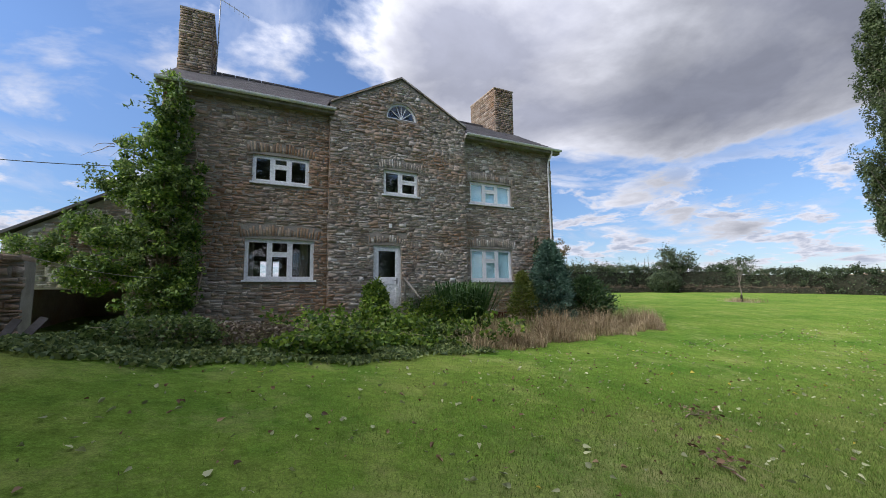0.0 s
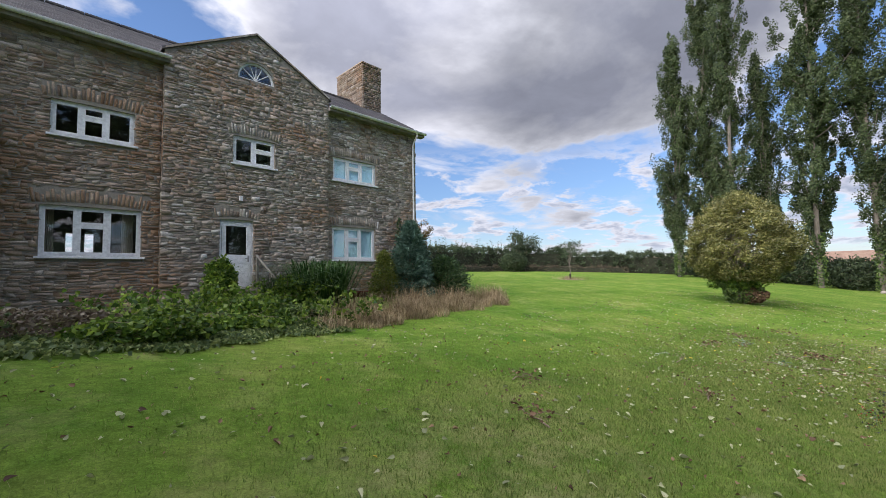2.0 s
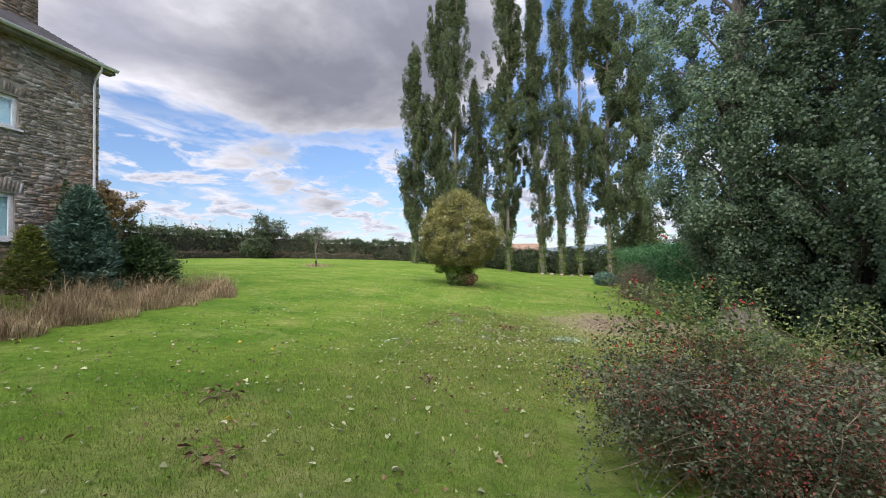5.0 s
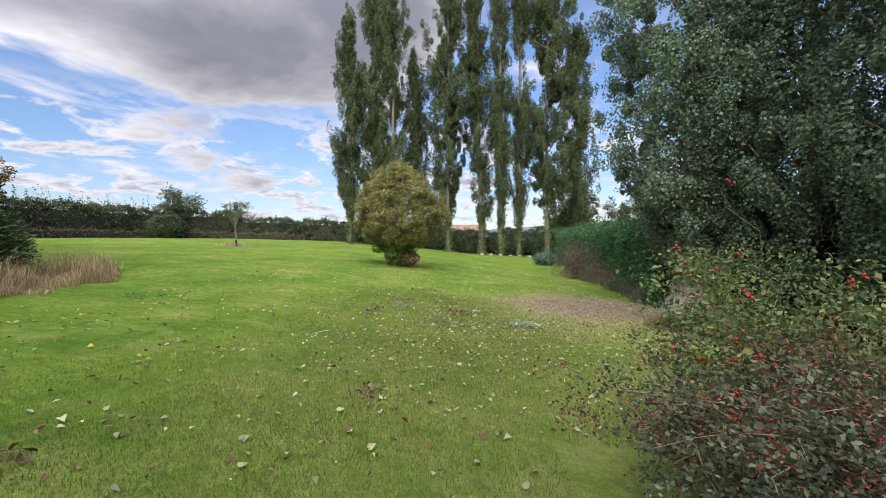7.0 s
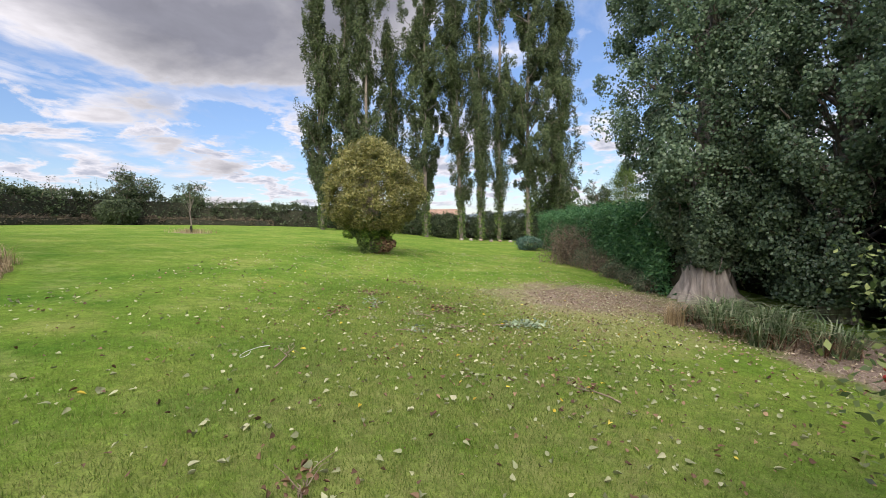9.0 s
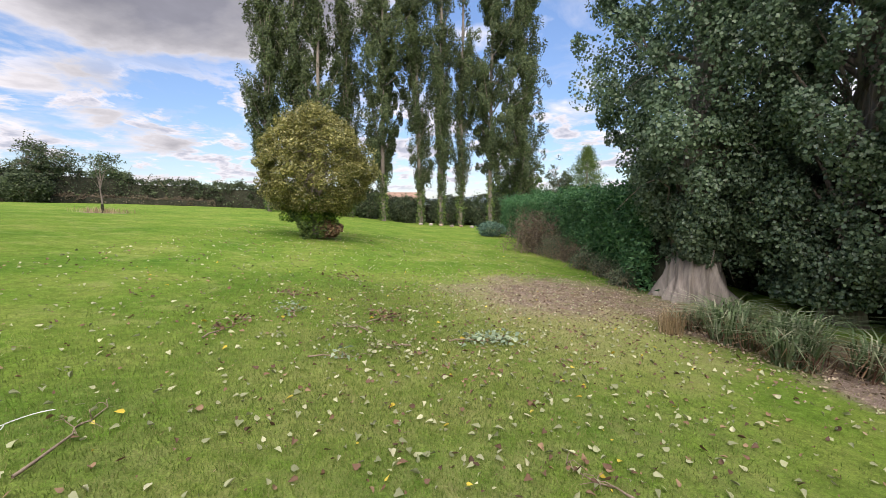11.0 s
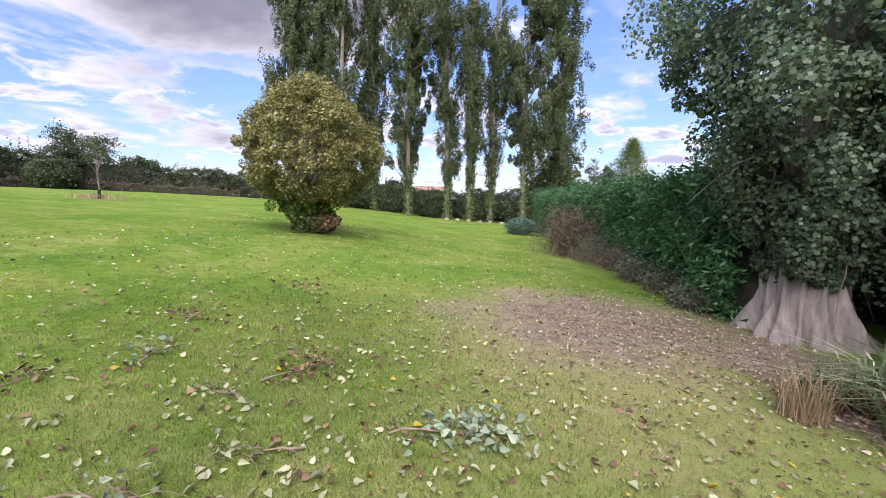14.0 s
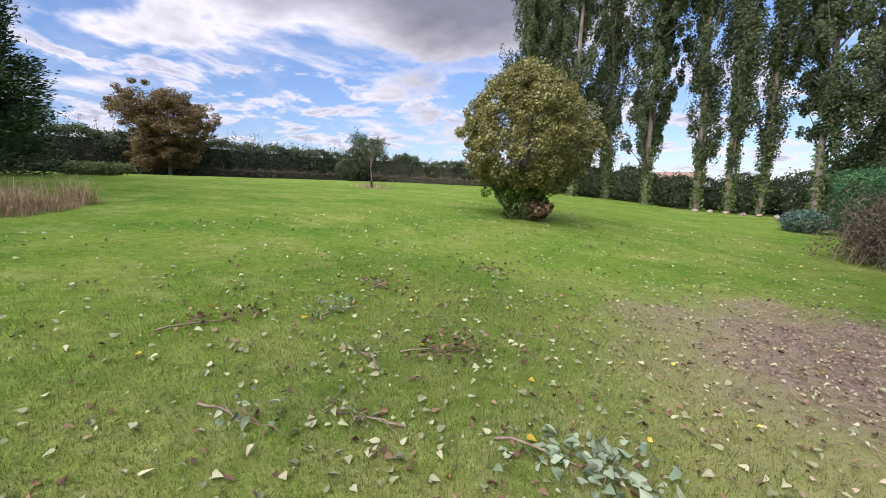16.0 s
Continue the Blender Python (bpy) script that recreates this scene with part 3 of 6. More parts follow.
def chimney(x0, x1, y0, y1, z0, z1, label):
    """A stone stack with rough courses, a hidden flue and a cement top."""
    c = box("chimney", x0, x1, y0, y1, z0, z1, M_MORTAR, None, label, 0.01)
    place_in_house(c)
    vs, fs = [], []
    z = z0
    while z < z1 - 0.02:
        h = min(RNG.uniform(0.05, 0.12), z1 - z)
        for axis, lo, hi, face, sgn in (("x", x0, x1, y0, -1), ("y", y0, y1, x0, -1), ("y", y0, y1, x1, 1)):
            p = lo
            while p < hi - 0.02:
                q = min(hi, p + RNG.uniform(0.14, 0.42))
                if hi - q < 0.08:
                    q = hi
                d = RNG.uniform(0.012, 0.04) * sgn
                g, bev = 0.006, 0.010
                ring = [(p + g, z + g), (q - g, z + g), (q - g, z + h - g), (p + g, z + h - g)]
                inner = [(p + g + bev, z + g + bev), (q - g - bev, z + g + bev), (q - g - bev, z + h - g - bev), (p + g + bev, z + h - g - bev)]
                s = len(vs)
                for dd, rr in ((-0.01 * sgn, ring), (d, inner)):
                    vs += [(u, face + dd, v) if axis == "x" else (face + dd, u, v) for u, v in rr]
                fs += [(s + 4, s + 5, s + 6, s + 7)] + [(s + k, s + (k + 1) % 4, s + 4 + (k + 1) % 4, s + 4 + k) for k in range(4)]
                p = q
        z += h
    st = np_mesh("stone_facing", vs, fs, M_STONE_STACK, c)
    st["kind"] = "stuff"
    cap = box("cap", x0 - 0.04, x1 + 0.04, y0 - 0.04, y1 + 0.04, z1, z1 + 0.06, M_STONE, c)
    fl = box("flashing", x0 - 0.05, x1 + 0.05, y0 - 0.07, y0 + 0.25, z0 + 0.62, z0 + 0.70, M_MORTAR, c)
    return c


chimney(XL - 0.02, XL + 0.95, 15.8, 18.0, 8.75, 11.75, "square stone chimney stack on the gable end")
chimney(11.02, XR + 0.02, 15.8, 18.0, 8.75, 11.66, "warm-toned stone chimney stack on the gable end")

# gutters, fascia and downpipes
for x0, x1 in ((XL - 0.15, GL + 0.10), (GR - 0.02, XR + 0.30)):
    bm = bmesh.new()
    # dark wood here stands for the shadow below the eaves
    add_box(bm, x0, x1, YW - 0.285, YW - 0.02, ZE - 0.10, ZE + 0.03, 0.004)
    hp("fascia", bm, M_OLDWOOD, label="fascia board darkened for the shadow under the gutter")
    n = 10
    pts = [(math.cos(math.pi * (1 + k / n)), math.sin(math.pi * (1 + k / n))) for k in range(n + 1)]
    bm = bmesh.new()
    rows = []
    for x in (x0 - 0.02, x1 + 0.02):
        rows.append([[bm.verts.new((x, YW - 0.35 + r * c, ZE + 0.06 + r * 1.2 * s)) for c, s in pts] for r in (0.068, 0.058)])
    for o in (0, 1):
        for k in range(n):
            bm.faces.new((rows[0][o][k], rows[1][o][k], rows[1][o][k + 1], rows[0][o][k + 1]))
    for e in (0, 1):
        for k in range(n):
            bm.faces.new((rows[e][0][k], rows[e][1][k], rows[e][1][k + 1], rows[e][0][k + 1]))
    for k in (0, n):
        bm.faces.new((rows[0][0][k], rows[1][0][k], rows[1][1][k], rows[0][1][k]))
    hp("gutter", bm, M_GUTTER)
for x, zb in ((-1.32, 0.9), (11.86, 0.9)):
    v, f = tube([(x, YW - 0.35, ZE + 0.0), (x, YW - 0.34, ZE - 0.14), (x, YW - 0.10, ZE - 0.42), (x, YW - 0.08, ZE - 0.6), (x, YW - 0.08, 4.0), (x, YW - 0.08, zb)],
                [0.037] * 6, 12)
    ob = np_mesh("downpipe", v, f, M_GUTTER, smooth=True)
    place_in_house(ob)
    for z in (2.2, 4.0, 5.9):
        v, f = tube([(x, YW - 0.08, z - 0.03), (x, YW - 0.08, z + 0.03)], [0.047, 0.047], 12)
        place_in_house(np_mesh("pipe_bracket", v, f, M_GUTTER))

# windows
glass = Mat("window_glass", 0.02)
gl_t = glass.n.new("ShaderNodeBsdfTransparent")
gl_g = glass.n.new("ShaderNodeBsdfGlossy")
gl_g.inputs["Roughness"].default_value = 0.015
gl_f = glass.n.new("ShaderNodeLayerWeight")
gl_f.inputs[0].default_value = 0.5
gl_r = glass.ramp(gl_f.outputs["Facing"], [(0.0, 0.07), (0.5, 0.14), (0.8, 0.4), (1.0, 1.0)])
gl_m = glass.n.new("ShaderNodeMixShader")
glass.l.new(gl_r, gl_m.inputs[0])
glass.l.new(gl_t.outputs[0], gl_m.inputs[1])
glass.l.new(gl_g.outputs[0], gl_m.inputs[2])
glass.l.new(gl_m.outputs[0], glass.n["Material Output"].inputs[0])
M_GLASS = glass.m


def rails(bm, x0, x1, z0, z1, t, y0, y1):
    """A rectangular frame of four rails, butted end to end."""
    add_box(bm, x0, x1, y0, y1, z0, z0 + t, 0.004)
    add_box(bm, x0, x1, y0, y1, z1 - t, z1, 0.004)
    add_box(bm, x0, x0 + t, y0, y1, z0 + t, z1 - t, 0.004)
    add_box(bm, x1 - t, x1, y0, y1, z0 + t, z1 - t, 0.004)


def light(win, x0, x1, z0, z1, y):
    """One glazed light: its sash and pane."""
    slab("sash", rect(x0, x1, z0, z1), [rect(x0 + 0.055, x1 - 0.055, z0 + 0.055, z1 - 0.055)], y, y + 0.05, M_UPVC, win)
    bm = bmesh.new()
    add_box(bm, x0 + 0.054, x1 - 0.054, y + 0.022, y + 0.028, z0 + 0.054, z1 - 0.054)
    p = part("pane", bm, M_GLASS, win)
    p.visible_shadow = False


def window(x0, x1, z0, z1, face, lights):
    y = face + 0.07
    t = 0.05
    a, b, wd = x0 + t, x1 - t, x1 - x0 - 2 * t
    m1, m2 = (a + wd * 0.335, a + wd * 0.645) if lights == 3 else (a + wd * 0.49, b + 0.02)
    zt = z1 - t - (z1 - z0 - 2 * t) * (0.36 if lights == 3 else 0.42)
    gaps = [rect(a, m1 - 0.02, z0 + t, z1 - t), rect(m1 + 0.02, m2 - 0.02, zt + 0.02, z1 - t), rect(m1 + 0.02, m2 - 0.02, z0 + t, zt - 0.02)]
    if lights == 3:
        gaps.append(rect(m2 + 0.02, b, z0 + t, z1 - t))
    win = place_in_house(slab("window", rect(x0 + 0.002, x1 - 0.002, z0 + 0.002, z1 - 0.002), gaps, y, y + 0.07, M_UPVC), "white plastic casement window")
    light(win, a, m1 - 0.02, z0 + t, z1 - t, y - 0.008)
    light(win, m1 + 0.02, m2 - 0.02, zt + 0.02, z1 - t, y - 0.008)
    light(win, m1 + 0.02, m2 - 0.02, z0 + t, zt - 0.02, y - 0.008)
    if lights == 3:
        light(win, m2 + 0.02, b, z0 + t, z1 - t, y - 0.008)
    bm = bmesh.new()
    add_box(bm, x0 - 0.07, x1 + 0.07, face - 0.07, y - 0.002, z0 - 0.055, z0 - 0.003, 0.006)
    part("sill", bm, M_UPVC, win)
    return win


for k, v in WINDOWS.items():
    window(*v)
bm = bmesh.new()                                 # fanlight with radiating bars
cx, cz, rx, rz = FAN
out, inn = arc(cx, cz, rx - 0.003, rz - 0.003, 20), arc(cx, cz + 0.045, rx - 0.07, rz - 0.10, 20)
for y in (YG + 0.06,):
    a = [bm.verts.new((x, y, z)) for x, z in out]
    b = [bm.verts.new((x, y, z)) for x, z in inn]
    a2 = [bm.verts.new((x, y + 0.06, z)) for x, z in out]
    b2 = [bm.verts.new((x, y + 0.06, z)) for x, z in inn]
    n = len(a)
    for k in range(n):
        l = (k + 1) % n
        bm.faces.new((a[k], a[l], b[l], b[k]))
        bm.faces.new((a2[k], b2[k], b2[l], a2[l]))
        bm.faces.new((a[k], a2[k], a2[l], a[l]))
        bm.faces.new((b[k], b[l], b2[l], b2[k]))
fan = hp("fanlight_window", bm, M_UPVC, label="half-round white fanlight with radiating bars")
for deg in (38, 68, 112, 142, 90):
    a = radians(deg)
    v, f = tube([(cx, YG + 0.08, cz + 0.04), (cx + (rx - 0.06) * math.cos(a), YG + 0.08, cz + 0.04 + (rz - 0.1) * math.sin(a))], [0.014, 0.014], 6)
    np_mesh("glazing_bar", v, f, M_UPVC, fan)
bm = bmesh.new()
bm.faces.new([bm.verts.new((x, YG + 0.10, z)) for x, z in inn])
bmesh.ops.solidify(bm, geom=bm.faces[:], thickness=0.005)
part("pane", bm, M_GLASS, fan).visible_shadow = False

# door with glazed upper half
dx0, dx1, dz0, dz1 = DOOR
bm = bmesh.new()
y = YG + 0.08
add_box(bm, dx0 + 0.002, dx0 + 0.07, y, y + 0.08, dz0, dz1 - 0.002, 0.004)
add_box(bm, dx1 - 0.07, dx1 - 0.002, y, y + 0.08, dz0, dz1 - 0.002, 0.004)
add_box(bm, dx0 + 0.07, dx1 - 0.07, y, y + 0.08, dz1 - 0.07, dz1 - 0.002, 0.004)
add_box(bm, dx0 + 0.07, dx1 - 0.07, y, y + 0.08, dz0, dz0 + 0.04, 0.004)
door = hp("door", bm, M_UPVC, label="white half-glazed plastic back door")
a, b, c, d = dx0 + 0.075, dx1 - 0.075, dz0 + 0.045, dz1 - 0.075
mid = dz0 + 0.92
bm = bmesh.new()
rails(bm, a, b, mid, d, 0.12, y - 0.01, y + 0.04)
rails(bm, a, b, c, mid - 0.002, 0.12, y - 0.01, y + 0.04)
part("door_leaf", bm, M_UPVC, door)
bm = bmesh.new()
add_box(bm, a + 0.118, b - 0.118, y + 0.004, y + 0.03, c + 0.118, mid - 0.118, 0.01)
part("lower_panel", bm, M_UPVC, door)
bm = bmesh.new()
add_box(bm, a + 0.118, b - 0.118, y + 0.012, y + 0.018, mid + 0.118, d - 0.118)
part("pane", bm, M_GLASS, door).visible_shadow = False
bm = bmesh.new()
add_box(bm, b - 0.09, b - 0.05, y - 0.022, y - 0.012, mid - 0.10, mid + 0.10, 0.004)
add_box(bm, b - 0.17, b - 0.06, y - 0.06, y - 0.045, mid + 0.00, mid + 0.025, 0.005)
add_box(bm, b - 0.078, b - 0.06, y - 0.045, y - 0.022, mid + 0.003, mid + 0.022)
part("door_handle", bm, M_METAL, door, "metal lever handle")
bm = bmesh.new()                                 # small lamp over the door
add_box(bm, 4.77, 4.87, YG - 0.10, YG - 0.02, 4.08, 4.22, 0.012)
hp("door_lamp", bm, M_GUTTER, label="small pale outside lamp over the door")
bm = bmesh.new()
add_box(bm, VENT[0], VENT[1], YW + 0.25, YW + 0.3, VENT[2], VENT[3])
hp("cellar_shutter", bm, M_DARKRED, label="dark red cellar shutter below the window")
bm = bmesh.new()
add_box(bm, VENT[0] - 0.05, VENT[1] + 0.05, YW - 0.02, YW + 0.2, VENT[3] + 0.003, VENT[3] + 0.06, 0.01)
hp("cellar_lintel", bm, M_DARKRED)
M_NET = speckled("sky_tinted_net_cloth", (0.50, 0.80, 0.88), (0.58, 0.85, 0.90), 3, 0.95, 0.05, 80)
for x0, x1, z0, z1 in ((7.7, 10.9, 2.1, 3.75), (7.7, 10.9, 5.0, 6.4)):    # net curtains, the sky's blue on the panes put into their cloth
    xs = np.linspace(x0, x1, 120)
    yy = YW + 0.148 + 0.0012 * np.sin(np.arange(120) * 0.9)
    v = np.concatenate([np.stack([xs, yy, np.full(120, z)], 1) for z in (z0, z1)])
    ob = np_mesh("net_curtain", v, [(q, q + 1, q + 121, q + 120) for q in range(119)], M_NET, smooth=True)
    place_in_house(ob, "net curtain tinted sky-blue for the bright look of the panes")
for k, (x0, x1) in enumerate(((0.52, 0.72), (2.05, 2.3))):    # drawn curtains behind the lower window
    xs = np.linspace(x0, x1, 25)
    yy = YW + 0.62 + 0.03 * np.sin(np.arange(25) * 1.5)
    v = np.concatenate([np.stack([xs, yy, np.full(25, z)], 1) for z in (1.75, 3.7)])
    ob = np_mesh("curtain", v, [(q, q + 1, q + 26, q + 25) for q in range(24)], M_CURTAIN, smooth=True)
    place_in_house(ob, "pale curtain hanging inside the window")

# ---- trees and shrubs ----


def add_part(owner, name, verts, faces, mat, label="", smooth=False, stuff=False):
    ob = np_mesh(name, rel(owner, verts), faces, mat, owner, label, smooth)
    if stuff:
        ob["kind"] = "stuff"
    return ob


def bent(p0, p1, bow, n=6, wob=0.0):
    """A curved line of points from p0 to p1 that bows upwards by bow."""
    t = np.linspace(0, 1, n)[:, None]
    p = np.asarray(p0)[None] * (1 - t) + np.asarray(p1)[None] * t
    p[:, 2] += bow * 4 * (t * (1 - t))[:, 0]
    p[1:-1] += RNG.normal(size=(n - 2, 3)) * wob
    return p


def poplar(x, y, top, width, bare, leaves, lean=(0.0, 0.0), stems=1):
    """A tall, narrow poplar: steep limbs that hug the stem, leaves in tufts along them with gaps between."""
    z = float(gz(x, y))
    ob = thing("poplar_tree", x, y, z - 0.1, "tall narrow dark green poplar tree beyond the lawn", "tree", "row of poplars")
    tip = np.array([x + lean[0], y + lean[1], top])
    foot = np.array([x, y, z - 0.1])
    for s in range(stems):
        f = foot + [RNG.normal() * 0.3 * (stems > 1), (s - (stems - 1) / 2) * width * 0.5, 0]
        e = tip + [0, (s - (stems - 1) / 2) * width * 0.75, -RNG.uniform(0, 0.1) * top * (s > 0)]
        p = bent(f, e, 0, 9, 0.12)
        v, q = tube(p, np.linspace(0.24, 0.03, 9), 9)
        add_part(ob, "trunk", v, q, M_BARK, "furrowed grey-brown bark", True)
        limbs, tufts = [], []
        for k in range(70):
            t = RNG.uniform(bare / top, 0.93)
            b = p[0] + (p[-1] - p[0]) * t
            a = RNG.uniform(0, 2 * math.pi)
            hw = width / stems * 0.68 * (math.sin(math.pi * min(1, (t + 0.16) * 0.90)) ** 0.6) * RNG.uniform(0.55, 1.1)
            up_ = RNG.uniform(2.2, 4.6) * (1.05 - 0.5 * t)
            end = b + [hw * math.cos(a), hw * math.sin(a), up_]
            end[2] = min(end[2], e[2])
            c = bent(b, end, -0.25, 5, 0.05)
            limbs.append(tube(c, np.linspace(0.07, 0.015, 5), 5))
            tufts.append(c[1:])
        v, q = join(limbs)
        add_part(ob, "limb_work", v, q, M_BARK, stuff=True)
        tufts.append(p[int(9 * bare / top) + 3:])
        tufts = np.concatenate(tufts)
        tuft2_ = grown(tufts, 860, np.array([0.10, 0.10, 0.35]) * math.sqrt(width))
        c, f = clumps(tuft2_, RNG.uniform(0.22, 0.46, 860), int(leaves * 4.0) // stems, 1.9)
        out = c - (p[0] + (p[-1] - p[0]) * ((c[:, 2:3] - p[0, 2]) / (p[-1, 2] - p[0, 2])))
        out[:, 2] = 0
        v, q = leaf_cards(c, 0.17, 0.135, 0.35, face=f + out * 0.9)
        add_part(ob, "crown", v, q, M_POPLAR)
    m = 900                                       # ivy on the foot of the stem
    a, h = RNG.uniform(0, 2 * math.pi, m), RNG.uniform(0.1, bare + 2.5, m)
    r = 0.24 + np.abs(RNG.normal(size=m)) * 0.16
    c = np.stack([x + lean[0] * h / top + r * np.cos(a), y + lean[1] * h / top + r * np.sin(a), z + h], 1)
    v, q = leaf_cards(c, 0.2, 0.16, 0.3)
    add_part(ob, "ivy", v, q, M_BRAMBLE, "ivy round the foot of the stem")
    return ob


POPLARS = [                       # y, top, width, bare stem, leaves, stems
    (13.8, 27.5, 3.0, 1.5, 14000, 1), (10.9, 34.5, 3.5, 1.5, 17000, 1), (8.5, 37.0, 3.3, 1.5, 16000, 1), (5.8, 23.5, 2.0, 1.5, 8000, 1),
    (2.3, 36.0, 4.7, 2.5, 23000, 1), (-1.6, 35.0, 2.6, 2.5, 13000, 1), (-3.7, 37.0, 2.2, 3.0, 11000, 1), (-5.8, 36.0, 1.9, 3.0, 8000, 1),
    (-9.0, 37.0, 5.6, 3.0, 27000, 1), (-12.4, 25.0, 3.6, 3.5, 15000, 1)]
for k, (y, top, width, bare, n, stems) in enumerate(POPLARS):
    poplar(51 + [0, 1.2, -0.8, 1.5, 0, 0.6, -0.5, 0.8, 0, 1.0][k], y, top, width, bare, n, (0, RNG.normal() * 0.4), stems)


def shoot_tree(x, y, top, profile, trunk_r, leaves, label, squat=1.0):
    """A big broad tree over a flared, buttressed bole. profile: crown radius at heights over the ground."""
    z = float(gz(x, y))
    ob = thing("broadleaf_tree", x, y, z - 0.1, label, "tree", "old trees along the edge of the lawn")
    sides, rows = 84, 30
    t = np.linspace(0, 1, rows) ** 2.2
    a = np.linspace(0, 2 * math.pi, sides, endpoint=False)
    H, A = np.meshgrid(t * top * 0.8, a, indexing="ij")
    fold = 0.55 + 0.30 * np.sin(5 * A + x) + 0.26 * np.sin(11 * A + 2 * x) + 0.20 * np.sin(19 * A + 0.8 * np.sin(3 * H))
    flare = 1 + 1.05 * np.exp(-H / 0.5) * fold * squat
    ridge = 1 + 0.10 * np.sin(13 * A + 1.9 * np.sin(H)) + 0.08 * np.sin(27 * A - 2 * H) + 0.07 * np.sin(7 * A + 5 * H) + 0.04 * np.sin(3 * A + 9 * H)
    rr = trunk_r * (1 - 0.8 * H / (top * 0.8)) * flare * ridge
    v = np.stack([x + rr * np.cos(A) + 0.1 * np.sin(H), y + rr * np.sin(A), z - 0.1 + H], -1).reshape(-1, 3)
    i_, j_ = np.meshgrid(np.arange(rows - 1), np.arange(sides), indexing="ij")
    k_ = (j_ + 1) % sides
    add_part(ob, "trunk", v, np.stack([i_ * sides + j_, i_ * sides + k_, (i_ + 1) * sides + k_, (i_ + 1) * sides + j_], -1).reshape(-1, 4), M_PALE_BARK, "flared buttressed grey-brown bole", True)
    hs, rs = np.array(profile).T
    limbs = []
    for k in range(64):                           # steep limbs and thin shoots that follow the crown's outline
        h = RNG.uniform(0.8, top * 0.75)
        b = np.array([x, y, z + h])
        an = RNG.uniform(0, 2 * math.pi)
        h2 = min(h + RNG.uniform(0.6, 2.6), top)
        r2 = float(np.interp(h2, hs, rs)) * RNG.uniform(0.6, 0.95)
        e = np.array([x + r2 * math.cos(an), y + r2 * math.sin(an), z + h2])
        c = bent(b, e, 0.15, 7, 0.06)
        limbs.append(tube(c, np.linspace(0.07, 0.010, 7), 6))
        for q in range(3):
            s0 = c[RNG.integers(3, 7)]
            limbs.append(tube(bent(s0, s0 + RNG.normal(size=3) * 0.45 - [0, 0, 0.3], 0.1, 4, 0.04), np.linspace(0.016, 0.004, 4), 4))
    v, q = join(limbs)
    add_part(ob, "limb_work", v, q, M_BARK, stuff=True)
    m = 760                                       # tufts of leaves, most of them on the outside
    h = hs[0] + (hs[-1] - hs[0]) * RNG.uniform(0, 1, m) ** 1.25
    an = RNG.uniform(0, 2 * math.pi, m)
    lump = 1 + 0.13 * np.sin(3 * an + 1.1 * h + x) + 0.11 * np.sin(5 * an - 2.3 * h) + 0.08 * np.sin(9 * an + 3.7 * h)
    rad = np.interp(h, hs, rs) * lump * np.where(RNG.uniform(0, 1, m) < 0.72, RNG.uniform(0.80, 1.0, m), RNG.uniform(0.35, 0.8, m))
    mid = np.stack([x + rad * np.cos(an), y + rad * np.sin(an), z + h], 1)
    size = RNG.uniform(0.16, 0.46, m) * np.clip(rad / 1.2, 0.45, 1.0)
    c, f = clumps(mid, size, leaves, 1.25)
    f[:, :2] += (c[:, :2] - [x, y]) / (np.linalg.norm(c[:, :2] - [x, y], axis=1)[:, None] + 0.1) * 0.7
    keep = c[:, 2] > z + 0.5
    v, q = leaf_cards(c[keep], 0.082, 0.074, 0.7, face=f[keep])
    add_part(ob, "crown", v, q, M_LIME)
    return ob


shoot_tree(16.85, -6.8, 15.0, [(1.0, 0.4), (1.5, 0.75), (2.1, 1.0), (2.8, 1.4), (4, 1.95), (6, 2.5), (10, 2.8), (13, 2.0), (15, 0.4)], 0.52, 165000, "large dark leafy tree with flared ridged trunk")
shoot_tree(15.0, -8.8, 15.0, [(0.55, 1.1), (1.4, 1.7), (2.5, 2.0), (4, 2.3), (8, 2.6), (13, 2.0), (15, 0.4)], 0.28, 150000, "large dark leafy tree with shoots down its trunk", 0.6)
shoot_tree(11.4, -9.3, 15.0, [(0.8, 1.3), (1.4, 1.8), (2.5, 2.1), (4, 2.4), (8, 2.7), (13, 2.0), (15, 0.4)], 0.45, 110000, "large dark leafy tree with shoots down its trunk", 0.6)
shoot_tree(8.0, -9.2, 14.0, [(0.8, 1.2), (2.5, 2.0), (4, 2.3), (8, 2.5), (12, 1.8), (14, 0.4)], 0.40, 70000, "large dark leafy tree beside the rose bush", 0.6)


def shell_points(n, centre, radii, lumps=0.14, seed=0, low=-1.0):
    """Places in the outer shell of a lumpy, rounded mass."""
    d = RNG.normal(size=(n, 3))
    d /= np.linalg.norm(d, axis=1)[:, None]
    d = d[d[:, 2] > low]
    f = np.zeros(len(d))
    for k in range(7):
        w_ = np.random.default_rng(seed * 31 + k).normal(size=3) * (2.0 + k)
        f += np.sin(d @ w_ + k * 1.7) / (1.4 + 0.5 * k)
    r = (1 + lumps * f / 1.6) * (1 - np.abs(RNG.normal(size=len(d))) * 0.085)
    return np.asarray(centre)[None] + d * r[:, None] * np.asarray(radii)[None]


